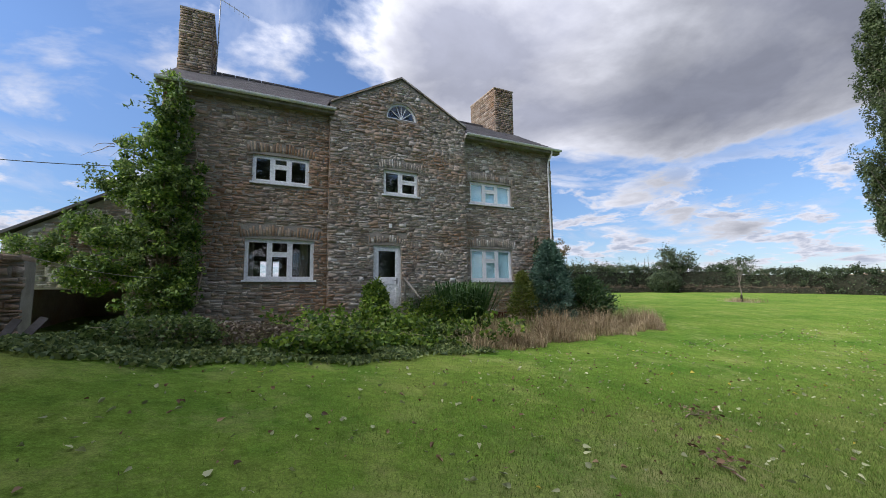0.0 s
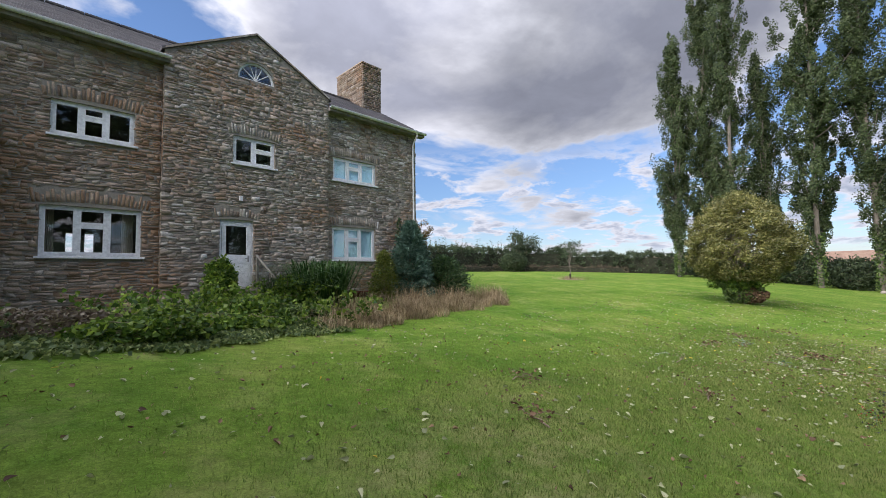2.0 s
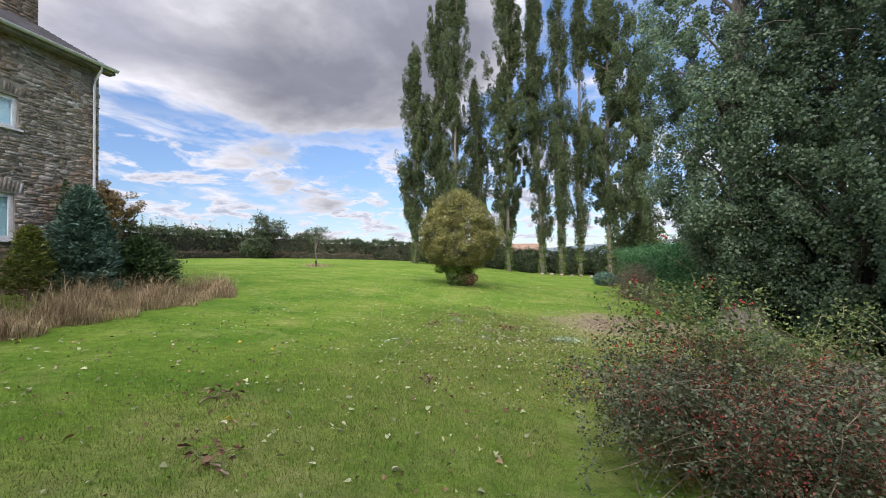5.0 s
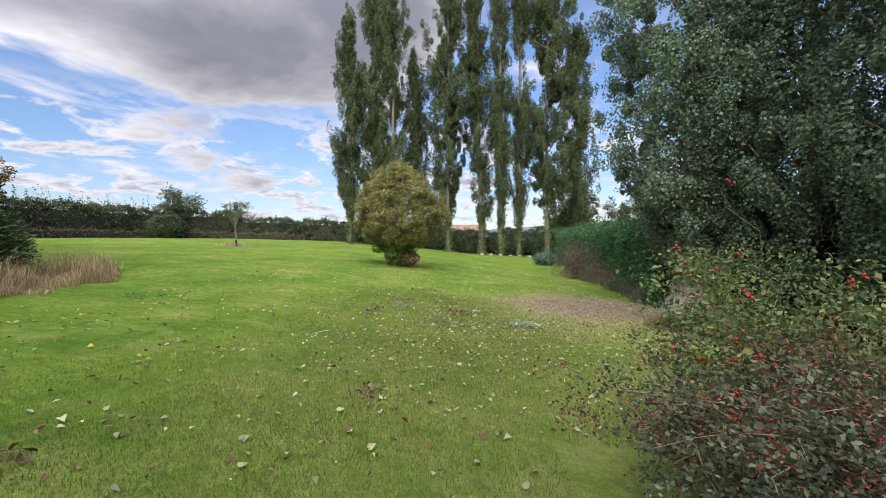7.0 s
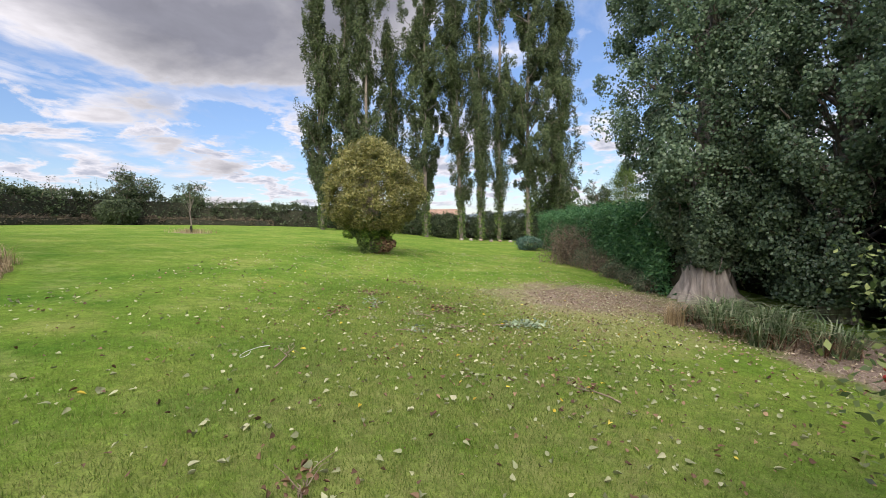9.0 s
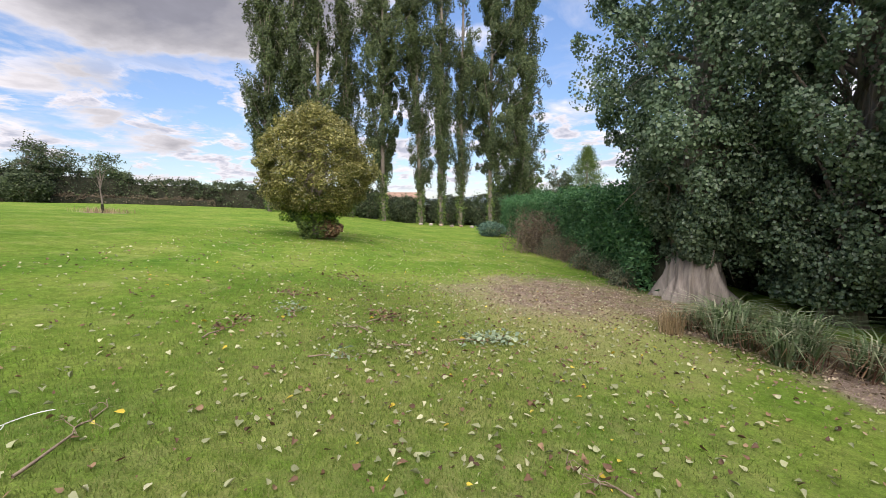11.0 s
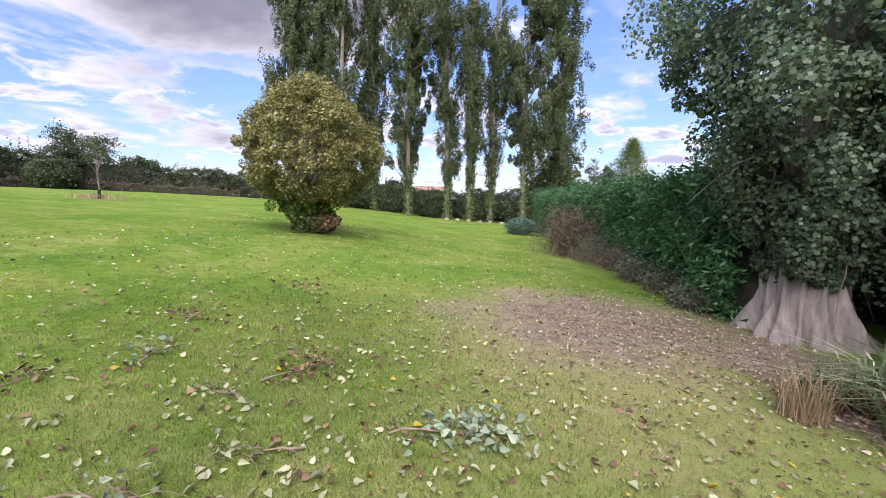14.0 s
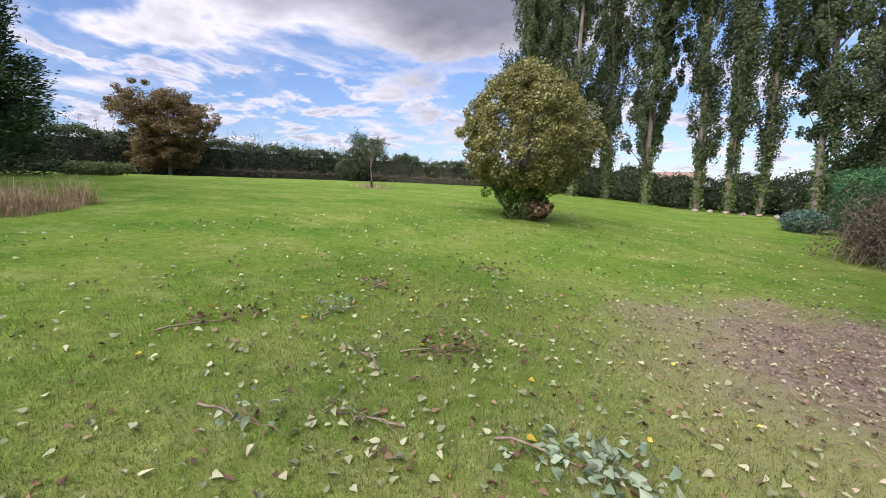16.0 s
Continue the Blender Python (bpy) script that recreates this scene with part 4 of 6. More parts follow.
# the variegated holly
hx, hy = 25.2, 4.0
hz = float(gz(hx, hy))
holly = thing("holly_tree", hx, hy, hz - 0.05, "rounded golden variegated holly tree alone on the lawn", "tree")
p = bent((hx, hy, hz - 0.05), (hx, hy, hz + 4.6), 0, 7, 0.04)
v, q = tube(p, np.linspace(0.22, 0.03, 7), 9)
add_part(holly, "trunk", v, q, M_BARK, "", True)
br = [tube(bent(p[RNG.integers(2, 6)], (hx, hy, hz + 3) + RNG.normal(size=3).clip(-1.4, 1.4) * [0.95, 0.95, 0.9], 0.1, 5, 0.04), np.linspace(0.05, 0.01, 5), 5) for k in range(40)]
v, q = join(br)
add_part(holly, "limb_work", v, q, M_BARK, stuff=True)
m = 620
ang, hgt = RNG.uniform(0, 2 * math.pi, m), 1.25 + 4.0 * RNG.uniform(0, 1, m) ** 1.15
prof = np.interp(hgt, [1.25, 1.6, 2.1, 2.7, 3.3, 4.0, 4.6, 5.0, 5.25], [1.15, 1.75, 2.15, 2.28, 2.15, 1.78, 1.28, 0.75, 0.12])
lump = 1 + 0.06 * np.sin(3 * ang + 2.1 * hgt) + 0.08 * np.sin(7 * ang - 5.3 * hgt + 1)
rad = prof * lump * np.where(RNG.uniform(0, 1, m) < 0.8, RNG.uniform(0.86, 1.0, m), RNG.uniform(0.5, 0.86, m))
mid = np.stack([hx + rad * np.cos(ang), hy + rad * np.sin(ang), hz + hgt + 0.1 * np.sin(4 * ang)], 1)
c, f = clumps(mid, RNG.uniform(0.12, 0.36, m), 84000)
v, q = leaf_cards(c, 0.085, 0.055, 0.1, face=f)
add_part(holly, "crown", v, q, M_GOLDEN, "cream-edged yellow-green leaves")
c, f = clumps(np.stack([hx + RNG.normal(size=60) * 0.55, hy + RNG.normal(size=60) * 0.55, hz + RNG.uniform(0.75, 1.5, 60)], 1), 0.2, 5000)
v, q = leaf_cards(c, 0.10, 0.07, 0.3, face=f)
add_part(holly, "inner_growth", v, q, M_IVY, "plain yellow-green leaves under the crown")
c = shell_points(6000, (hx, hy + 0.05, hz + 0.85), (0.72, 0.72, 1.0), 0.6, 8)
c = c[c[:, 2] > hz + 0.02]
v, q = leaf_cards(c, 0.12, 0.08, 0.3)
add_part(holly, "lower_growth", v, q, M_BRAMBLE, "dark green suckers round the foot")
c = shell_points(1500, (hx, hy - 0.5, hz + 0.35), (0.6, 0.5, 0.42), 0.25, 9)
v, q = leaf_cards(c[c[:, 2] > hz + 0.02], 0.11, 0.07, 0.3)
add_part(holly, "dead_growth", v, q, M_BROWNLEAF, "brown dead leaves at the foot")


def shrub(name, label, category, x, y, radii, n, mat, size, stems=10, group="", seed=1, stemmat=None, fill=0.35, aim=None, droop=0.1, ragged=False):
    """A lumpy bush: thin stems from its foot, leaves through a shell and some inside."""
    z = float(gz(x, y))
    ob = thing(name, x, y, z - 0.03, label, category, group)
    wide = 0.45 if ragged else 0.0
    runs = [bent((x + RNG.normal() * (0.08 + wide * radii[0]), y + RNG.normal() * (0.08 + wide * radii[1]), z - 0.03),
                    (x + RNG.uniform(-0.8, 0.8) * radii[0], y + RNG.uniform(-0.8, 0.8) * radii[1], z + radii[2] * RNG.uniform(0.6 if ragged else 0.9, 1.9)), 0.1, 5, 0.04) for k in range(stems)]
    st = [tube(r_, np.linspace(0.009 if ragged else 0.025, 0.003 if ragged else 0.006, 5), 5) for r_ in runs]
    v, q = join(st)
    add_part(ob, "stem_work", v, q, stemmat or M_TWIG, stuff=True)
    c = shell_points(n, (x, y, z + radii[2] * 0.9), radii, 0.2, seed)
    c = np.concatenate([c, grown(c, int(n * fill), np.asarray(radii) * 0.12)])
    if ragged:
        twigs_ = grown(np.concatenate([r_[1:] for r_ in runs]), stems * 8, 0.13)
        c = grown(twigs_, n, 0.07)
    c = c[c[:, 2] > gz(c[:, 0], c[:, 1]) + 0.02]
    v, q = leaf_cards(c, size, size * 0.62, droop, 1.0, aim)
    add_part(ob, "foliage", v, q, mat)
    return ob


def hedge(name, label, pts, width, height, n, mat, size, ragged=0.0, category="hedge", slim=0.7):
    """A hedge along a line of points, leaves over its faces, near-black sheets inside for the shade among its twigs."""
    pts = np.asarray(pts, float)
    seg = np.linalg.norm(np.diff(pts, axis=0), axis=1)
    run = np.concatenate([[0], np.cumsum(seg)])
    ob = thing(name, pts[0, 0], pts[0, 1], float(gz(*pts[0])) - 0.05, label, category)

    def at(s, off, h):
        px, py = np.interp(s, run, pts[:, 0]), np.interp(s, run, pts[:, 1])
        k = np.clip(np.searchsorted(run, s) - 1, 0, len(seg) - 1)
        d = (np.diff(pts, axis=0) / seg[:, None])[k]
        px, py = px - d[:, 1] * off, py + d[:, 0] * off
        return np.stack([px, py, gz(px, py) + h], 1)

    s = RNG.uniform(0, run[-1], n)
    which = RNG.uniform(0, 1, n)
    lump = 1 + 0.10 * np.sin(s * 1.7) * np.sin(s * 0.61 + 2) + 0.05 * np.sin(s * 5.1)
    hh = height * lump
    bulge = 0.10 * np.sin(s * 4.3 + 3 * np.sin(s * 1.1)) * width
    off = np.where(which < 0.45, width / 2 + bulge, np.where(which < 0.6, -width / 2, RNG.uniform(-0.5, 0.5, n) * width)) * (1 + 0.12 * np.sin(s * 2.9) * np.sin(s * 0.9))
    h = np.where(which < 0.6, RNG.uniform(0.02, 1, n) ** 0.9 * hh, hh)
    off = off + RNG.normal(size=n) * 0.09 * width
    h = h + RNG.normal(size=n) * 0.05 * height
    c = at(s, off, np.maximum(h, 0.05))
    tuft_ = grown(c[:max(60, n // 70)], n, size * 0.9)
    c = np.concatenate([c[:n // 2], tuft_[:n - n // 2]])
    v, q = leaf_cards(c, size, size * slim, 0.1)
    add_part(ob, "foliage", v, q, mat)
    # core sheets, coloured near black to give the shade inside the hedge
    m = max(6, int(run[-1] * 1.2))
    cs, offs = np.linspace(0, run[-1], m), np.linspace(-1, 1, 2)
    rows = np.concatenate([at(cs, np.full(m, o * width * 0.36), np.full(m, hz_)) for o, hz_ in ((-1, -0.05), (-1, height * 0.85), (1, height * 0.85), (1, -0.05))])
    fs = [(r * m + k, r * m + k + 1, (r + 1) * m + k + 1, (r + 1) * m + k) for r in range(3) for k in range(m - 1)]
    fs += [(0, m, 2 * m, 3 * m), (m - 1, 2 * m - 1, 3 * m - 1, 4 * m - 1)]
    add_part(ob, "near_black_core", rows, fs, M_NEARBLACK, "near-black sheets standing for the shade among inner twigs")
    if ragged:
        k = int(run[-1] * 2.2)
        s = RNG.uniform(0, run[-1], k)
        b = at(s, RNG.normal(size=k) * width * 0.3, np.full(k, height * 0.8))
        tips = b + np.stack([RNG.normal(size=k) * 0.3, RNG.normal(size=k) * 0.3, height * 0.2 + RNG.uniform(0.1, 1, k) * ragged], 1)
        v, q = join([tube(bent(b[j], tips[j], 0, 3), [0.02, 0.014, 0.006], 4) for j in range(k)])
        add_part(ob, "shoot_wood", v, q, M_TWIG, stuff=True)
        t = RNG.uniform(0.15, 1.0, (k * 14, 1))
        pick = RNG.integers(0, k, k * 14)
        c = b[pick] * (1 - t) + tips[pick] * t + RNG.normal(size=(k * 14, 3)) * 0.09
        v, q = leaf_cards(c, size * 0.8, size * 0.5, 0.1)
        add_part(ob, "shoot_foliage", v, q, mat)
    return ob


M_NEARBLACK = speckled("near_black_core", (0.012, 0.015, 0.008), (0.04, 0.04, 0.022), 4, 0.95, 0.6)
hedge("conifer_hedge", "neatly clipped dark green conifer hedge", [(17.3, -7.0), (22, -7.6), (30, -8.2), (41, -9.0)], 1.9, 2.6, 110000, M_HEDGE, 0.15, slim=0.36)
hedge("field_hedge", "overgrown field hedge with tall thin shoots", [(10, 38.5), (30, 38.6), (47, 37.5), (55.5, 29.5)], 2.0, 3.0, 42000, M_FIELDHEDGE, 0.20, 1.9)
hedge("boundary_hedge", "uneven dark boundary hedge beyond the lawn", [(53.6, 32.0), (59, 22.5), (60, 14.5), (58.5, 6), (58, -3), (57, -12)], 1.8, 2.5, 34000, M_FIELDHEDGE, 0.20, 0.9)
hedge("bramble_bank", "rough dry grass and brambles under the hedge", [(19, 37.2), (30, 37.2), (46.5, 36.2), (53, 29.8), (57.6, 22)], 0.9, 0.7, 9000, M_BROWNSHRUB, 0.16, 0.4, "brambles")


def crown_tree(name, label, x, y, height, spread, bare, n, mat, size, flat=0.75, seed=2, sparse=1.0, trunk=0.2, group=""):
    """A broad tree: forked limbs, leaves in clumps at their ends, sky between the clumps."""
    z = float(gz(x, y))
    ob = thing(name, x, y, z - 0.1, label, "tree", group)
    p = bent((x, y, z - 0.1), (x + 0.2, y, z + height * 0.8), 0, 7, 0.06)
    v, q = tube(p, np.linspace(trunk, trunk * 0.2, 7), 9)
    add_part(ob, "trunk", v, q, M_BARK, "", True)
    limbs, ends = [], []
    mid = bare + (height - bare) * 0.5
    for k in range(46):
        d = RNG.normal(size=3)
        d /= np.linalg.norm(d)
        e = np.array([x, y, z + mid]) + d * [spread, spread, (height - bare) * 0.5] * RNG.uniform(0.55, 0.97)
        b = p[RNG.integers(2, 6)]
        c = bent(b, e, 0.15, 6, 0.08)
        limbs.append(tube(c, np.linspace(trunk * 0.35, 0.012, 6), 5))
        ends.append(c[3:])
        for r in range(3):
            e2 = c[RNG.integers(3, 6)] + RNG.normal(size=3) * spread * 0.13
            limbs.append(tube(bent(c[4], e2, 0.05, 3), [0.02, 0.012, 0.005], 4))
            ends.append(e2[None])
    v, q = join(limbs)
    add_part(ob, "limb_work", v, q, M_BARK, stuff=True)
    ends = np.concatenate(ends)
    clump = grown(ends, 460, spread * 0.06)
    c, f = clumps(clump, RNG.uniform(0.06, 0.15, 460) * spread * sparse, n, 0.75)
    v, q = leaf_cards(c, size, size * 0.65, 0.2, face=f)
    add_part(ob, "crown", v, q, mat)
    return ob


crown_tree("copper_tree", "broad tree with bronze autumn leaves by the hedge", 28.7, 35.8, 7.7, 4.1, 0.5, 62000, M_COPPER, 0.15, trunk=0.16)
crown_tree("thorn_tree", "small thin-leaved tree in the field hedge", 51.0, 34.3, 6.6, 2.8, 1.2, 6000, M_FIELDHEDGE, 0.17, trunk=0.14, sparse=1.3)
shrub("hawthorn_bush", "rounded dark green bush in front of the hedge", "bush", 47.8, 33.7, (1.8, 1.6, 1.5), 6000, M_FIELDHEDGE, 0.2, 12, seed=4)
crown_tree("birch_tree", "slender pale birch beyond the clipped hedge", 66, -22.5, 9.5, 3.0, 1.5, 9500, M_FIELDHEDGE, 0.19, trunk=0.12, sparse=1.4)
crown_tree("field_tree", "round leafy green tree behind the poplars", 57, -13.5, 8.0, 4.2, 1.0, 16000, M_BRAMBLE, 0.22, trunk=0.2)


def conifer(name, label, x, y, height, spread, n, mat, size, seed=1, droop=0.5, lean=0.0):
    """A conifer: sprays of needles on whorled, drooping boughs that narrow to the top."""
    z = float(gz(x, y))
    ob = thing(name, x, y, z - 0.05, label, "conifer")
    v, q = tube([(x, y, z - 0.05), (x, y, z + height * 0.5), (x + lean, y, z + height * 0.97)], [spread * 0.07, spread * 0.05, 0.01], 8)
    add_part(ob, "trunk", v, q, M_BARK)
    boughs, tips = [], []
    m = 120
    for k in range(m):
        t = (k / m) ** 0.85
        a = k * 2.4
        r = spread * (1 - t) ** 0.6 * RNG.uniform(0.7, 1.08)
        b = np.array([x + lean * t, y, z + 0.1 + t * height * 0.95])
        e = b + [r * math.cos(a), r * math.sin(a), r * 0.45 * RNG.uniform(0.2, 1.0)]
        c = bent(b, e, -0.05 * r, 5, 0.02)
        boughs.append(tube(c, np.linspace(0.03, 0.006, 5) * min(1, spread), 4))
        tips.append(c[2:])
    v, q = join(boughs)
    add_part(ob, "bough_work", v, q, M_TWIG, stuff=True)
    tips = np.concatenate(tips)
    c = grown(tips, n, spread * 0.075)
    c = c[c[:, 2] > gz(c[:, 0], c[:, 1]) + 0.03]
    out = c - np.array([x, y, 0])
    out[:, 2] = spread * 0.25
    v, q = leaf_cards(c, size, size * 0.3, 0.0, 0.5, out / (np.linalg.norm(out, axis=1)[:, None] + 1e-6) * 1.0)
    add_part(ob, "foliage", v, q, mat)
    return ob


conifer("blue_spruce", "dense blue-green conifer against the house wall", 10.5, 11.85, 2.9, 0.98, 26000, M_BLUEGREEN, 0.12)
conifer("golden_conifer", "small yellow-green conifer beside the blue one", 9.45, 12.1, 1.75, 0.62, 10000, M_YELLOWGREEN, 0.09)
conifer("juniper", "low spreading dark blue-green juniper at the house corner", 12.0, 11.6, 1.5, 1.15, 12000, M_DARKGREEN, 0.14)
conifer("climbing_cypress", "thin dark evergreen climbing the corner of the house", 10.9, 13.0, 3.2, 0.36, 800, M_DARKGREEN, 0.12)
conifer("cypress", "tall dark green cypress behind the house", 15.2, 24.0, 9.2, 3.3, 70000, M_DARKGREEN, 0.22)
conifer("distant_conifer", "green conifer beyond the clipped hedge", 64, -25.6, 11.8, 3.8, 15000, M_BRAMBLE, 0.26)
shrub("low_shrub", "low grey-green shrub beside the lawn", "bush", 20.3, 26.5, (1.9, 1.0, 0.36), 3500, M_ROSE, 0.14, 8, seed=11)

# young tree with a tie, in a ring of bare soil
sx, sy = 31.1, 16.3
sz = float(gz(sx, sy))
sap = thing("sapling", sx, sy, sz - 0.05, "thin young tree with few leaves in a ring of soil", "tree")
p = bent((sx, sy, sz - 0.05), (sx + 0.05, sy, sz + 2.5), 0, 7, 0.02)
v, q = tube(p, np.linspace(0.045, 0.012, 7), 8)
add_part(sap, "trunk", v, q, M_BARK, "", True)
br = [bent(p[RNG.integers(3, 7)], (sx, sy, sz + 2.6) + RNG.normal(size=3).clip(-1.3, 0.9) * [0.8, 0.8, 0.4], 0.12, 5, 0.03) for k in range(24)]
v, q = join([tube(b, np.linspace(0.014, 0.004, 5), 5) for b in br])
add_part(sap, "branch_work", v, q, M_BARK, stuff=True)
c = grown(np.concatenate([b[2:] for b in br]), 1300, 0.10)
v, q = leaf_cards(c, 0.10, 0.06, 0.2)
add_part(sap, "foliage", v, q, M_FIELDHEDGE)
v, q = tube([(sx, sy, sz - 0.02), (sx, sy, sz + 0.45)], [0.07, 0.065], 12)
add_part(sap, "trunk_guard", v, q, M_NEARBLACK, "dark plastic trunk guard")
c = np.stack([sx + RNG.normal(size=260) * 0.6, sy + RNG.normal(size=260) * 0.5], 1)
v, q = blades(np.stack([c[:, 0], c[:, 1], gz(c[:, 0], c[:, 1])], 1), 0.28, 0.02, 0.5)
add_part(sap, "dry_grass", v, q, M_DRYGRASS, "dry grass round the foot", stuff=True)

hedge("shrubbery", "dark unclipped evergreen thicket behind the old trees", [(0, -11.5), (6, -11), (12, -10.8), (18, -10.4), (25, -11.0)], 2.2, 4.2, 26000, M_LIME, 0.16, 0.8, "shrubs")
shrub("brown_shrub", "leggy brown autumn shrub in front of the clipped hedge", "bush", 26.0, -5.6, (1.35, 1.15, 1.05), 6500, M_BROWNSHRUB, 0.075, 130, seed=6, ragged=True)
shrub("grey_shrub", "low grey-green shrub at the end of the hedge", "bush", 36.5, -5.9, (1.3, 0.9, 0.55), 2500, M_BLUEGREEN, 0.12, 8, seed=7)
for k, (x, y, r) in enumerate(((24.3, -6.0, 0.95), (22.9, -6.15, 0.7), (21.3, -6.0, 0.55), (19.9, -6.05, 0.45), (18.5, -5.9, 0.34))):
    shrub("weed_clump", "scruffy low weeds along the foot of the hedge", "weeds", x, y, (r * 1.1, r * 0.7, r * 0.55), 3000, M_BROWNSHRUB if k == 1 else M_COTON, 0.055, 75, "weeds along the hedge", seed=20 + k, ragged=True)
for k, (x, y, r) in enumerate(((53.5, 12.0, 1.6), (53.8, 4.0, 1.5), (54, 0.0, 1.3), (53.4, -4.8, 1.5), (53.6, -9.5, 1.8), (53.2, 7.6, 1.4))):
    shrub("undergrowth_bush", "dark undergrowth between the poplar stems", "bush", x, y, (r * 1.2, r * 1.5, r * 1.1), 4600, M_FIELDHEDGE, 0.2, 8, "undergrowth", seed=40 + k)

for x, y in ((-7, -24), (-1, -25), (5, -23.5), (11, -25)):
    crown_tree("background_tree", "tall leafy tree far behind the lawn", x, y + 2, 23, 4.8, 2.0, 12000, M_POPLAR, 0.42, trunk=0.3, group="trees behind the lawn")

# ---- lean-to, yard wall and cables west of the house ----
lean = thing("lean_to", -3.3, 16.0, 0.5, "stone lean-to with sloping slate roof, overgrown by a climber", "outbuilding")
w1 = slab("wall", [(-4.95, 0.5), (-1.78, 0.5), (-1.78, 5.25), (-4.95, 3.40)], [rect(-4.4, -2.4, 0.55, 2.1)], 14.0, 14.4, M_MORTAR, lean)
w1.location = -Vector(lean.location)
w2 = box("side_wall", -4.95, -4.55, 14.41, 19.5, 0.5, 3.3, M_STONE, lean)
w2.location = -Vector(lean.location)
bm = bmesh.new()
up4 = [(-5.1, 13.85, 3.36), (-1.77, 13.85, 5.30), (-1.77, 19.6, 5.30), (-5.1, 19.6, 3.36)]
top = [bm.verts.new((a, b, c + 0.09)) for a, b, c in up4]
low = [bm.verts.new((a, b, c + 0.01)) for a, b, c in up4]
bm.faces.new(top)
bm.faces.new(low[::-1])
for a in range(4):
    bm.faces.new((top[a], low[a], low[(a + 1) % 4], top[(a + 1) % 4]))
part("roof", bm, M_SLATE, lean).location = -Vector(lean.location)
back = box("back_wall", -4.95, -1.78, 19.1, 19.5, 0.5, 3.3, M_STONE, lean)
back.location = -Vector(lean.location)


def course_stones(x0, x1, z0, top_at, face, holes, hmin=0.06, hmax=0.15, lmin=0.09, lmax=0.36):
    """Rubble in uneven courses: (x0, x1, z0, z1) of each stone, broken round the holes."""
    made = []
    z = z0
    while z < top_at(0.5 * (x0 + x1)) + 2:
        h = RNG.uniform(hmin, hmax)
        x = x0
        while x < x1 - 0.01:
            e = min(x1, x + RNG.uniform(lmin, lmax))
            if x1 - e < 0.09:
                e = x1
            parts_ = RNG.integers(1, 4) if h > 0.11 else RNG.integers(1, 3)
            cuts = np.concatenate([[0], np.sort(RNG.uniform(0.22, 0.78, parts_ - 1)), [1]])
            for za, zb in ((z + h * u0, z + h * u1) for u0, u1 in zip(cuts[:-1], cuts[1:]) if u1 - u0 > 0.14):
                spans = [(x, e)]
                for hx0, hx1, hz0, hz1 in holes:
                    if zb <= hz0 + 0.012 or za >= hz1 - 0.012:
                        continue
                    spans = [s for a, b in spans for s in ((a, min(b, hx0)), (max(a, hx1), b)) if s[1] - s[0] > 0.04]
                for a, b in spans:
                    if zb < min(top_at(a), top_at(b)) - 0.02:
                        made.append((a, b, za, zb))
            x = e
        z += h
    return made


def stone_verts(a, b, za, zb, face, d):
    """One stone of a wall facing south: a chipped block with a bevelled, uneven front."""
    g, bev = 0.005, 0.009
    ring = np.array([(a + g, 0, za + g), (b - g, 0, za + g), (b - g, 0, zb - g), (a + g, 0, zb - g)], float)
    ring[:, 0] += RNG.uniform(-0.28, 0.28, 4) * min(b - a, 0.16)
    ring[:, 2] += RNG.uniform(-0.32, 0.32, 4) * min(zb - za, 0.12)
    mid = ring.mean(0)
    inner = mid + (ring - mid) * (1 - np.array([bev * 2 / (b - a), 0, bev * 1.4 / (zb - za)]))
    inner[:, 1] = face - d - RNG.uniform(-0.009, 0.009, 4)
    ring[:, 1] = face + 0.01
    return np.concatenate([ring, inner])


STONE_F = np.array([(4, 5, 6, 7), (0, 1, 5, 4), (1, 2, 6, 5), (2, 3, 7, 6), (3, 0, 4, 7)])


def lay(parent, stones, face, single=lambda s: False, mat=None):
    """Lays stones on a wall: those picked by single as parts of their own, the rest as one."""
    rest, loose = [], []
    for s in stones:
        v = stone_verts(*s, face, RNG.uniform(0.005, 0.020))
        if single(s) and len(loose) < 290:
            loose.append(v)
        else:
            rest.append((v, STONE_F))
    v, f = join(rest)
    ob = np_mesh("stone_facing", v, f, mat or M_STONE, parent)
    ob["kind"] = "stuff"
    return loose


def arch_stones(x0, x1, z, face, parent, height=0.30, mat=None):
    """Upright stones that fan out over an opening."""
    n = int((x1 - x0 + 0.3) / 0.085)
    for k in range(n):
        u = (k + 0.5) / n
        cx_ = x0 - 0.15 + (x1 - x0 + 0.3) * u
        lean_ = (u - 0.5) * 0.30
        rise = 0.07 * (1 - (2 * u - 1) ** 2)
        wd = 0.041 * RNG.uniform(0.55, 1.05)
        h = height * RNG.uniform(0.55, 1.05)
        d = RNG.uniform(0.008, 0.022)
        vs = []
        for y_, s in ((face + 0.01, 1.0), (face - d, 0.90)):
            for a, b in ((-1, 0), (1, 0), (1, 1), (-1, 1)):
                vs.append((cx_ + a * wd * s + lean_ * b * h, y_, z + 0.02 + rise + (b * h if s == 1 else 0.02 + b * (h - 0.04))))
        np_mesh("arch_stone", vs, STONE_F, mat or M_STONE_BIT, parent)


def arch_hole(x0, x1, z):
    return (x0 - 0.17, x1 + 0.17, z + 0.0, z + 0.36)


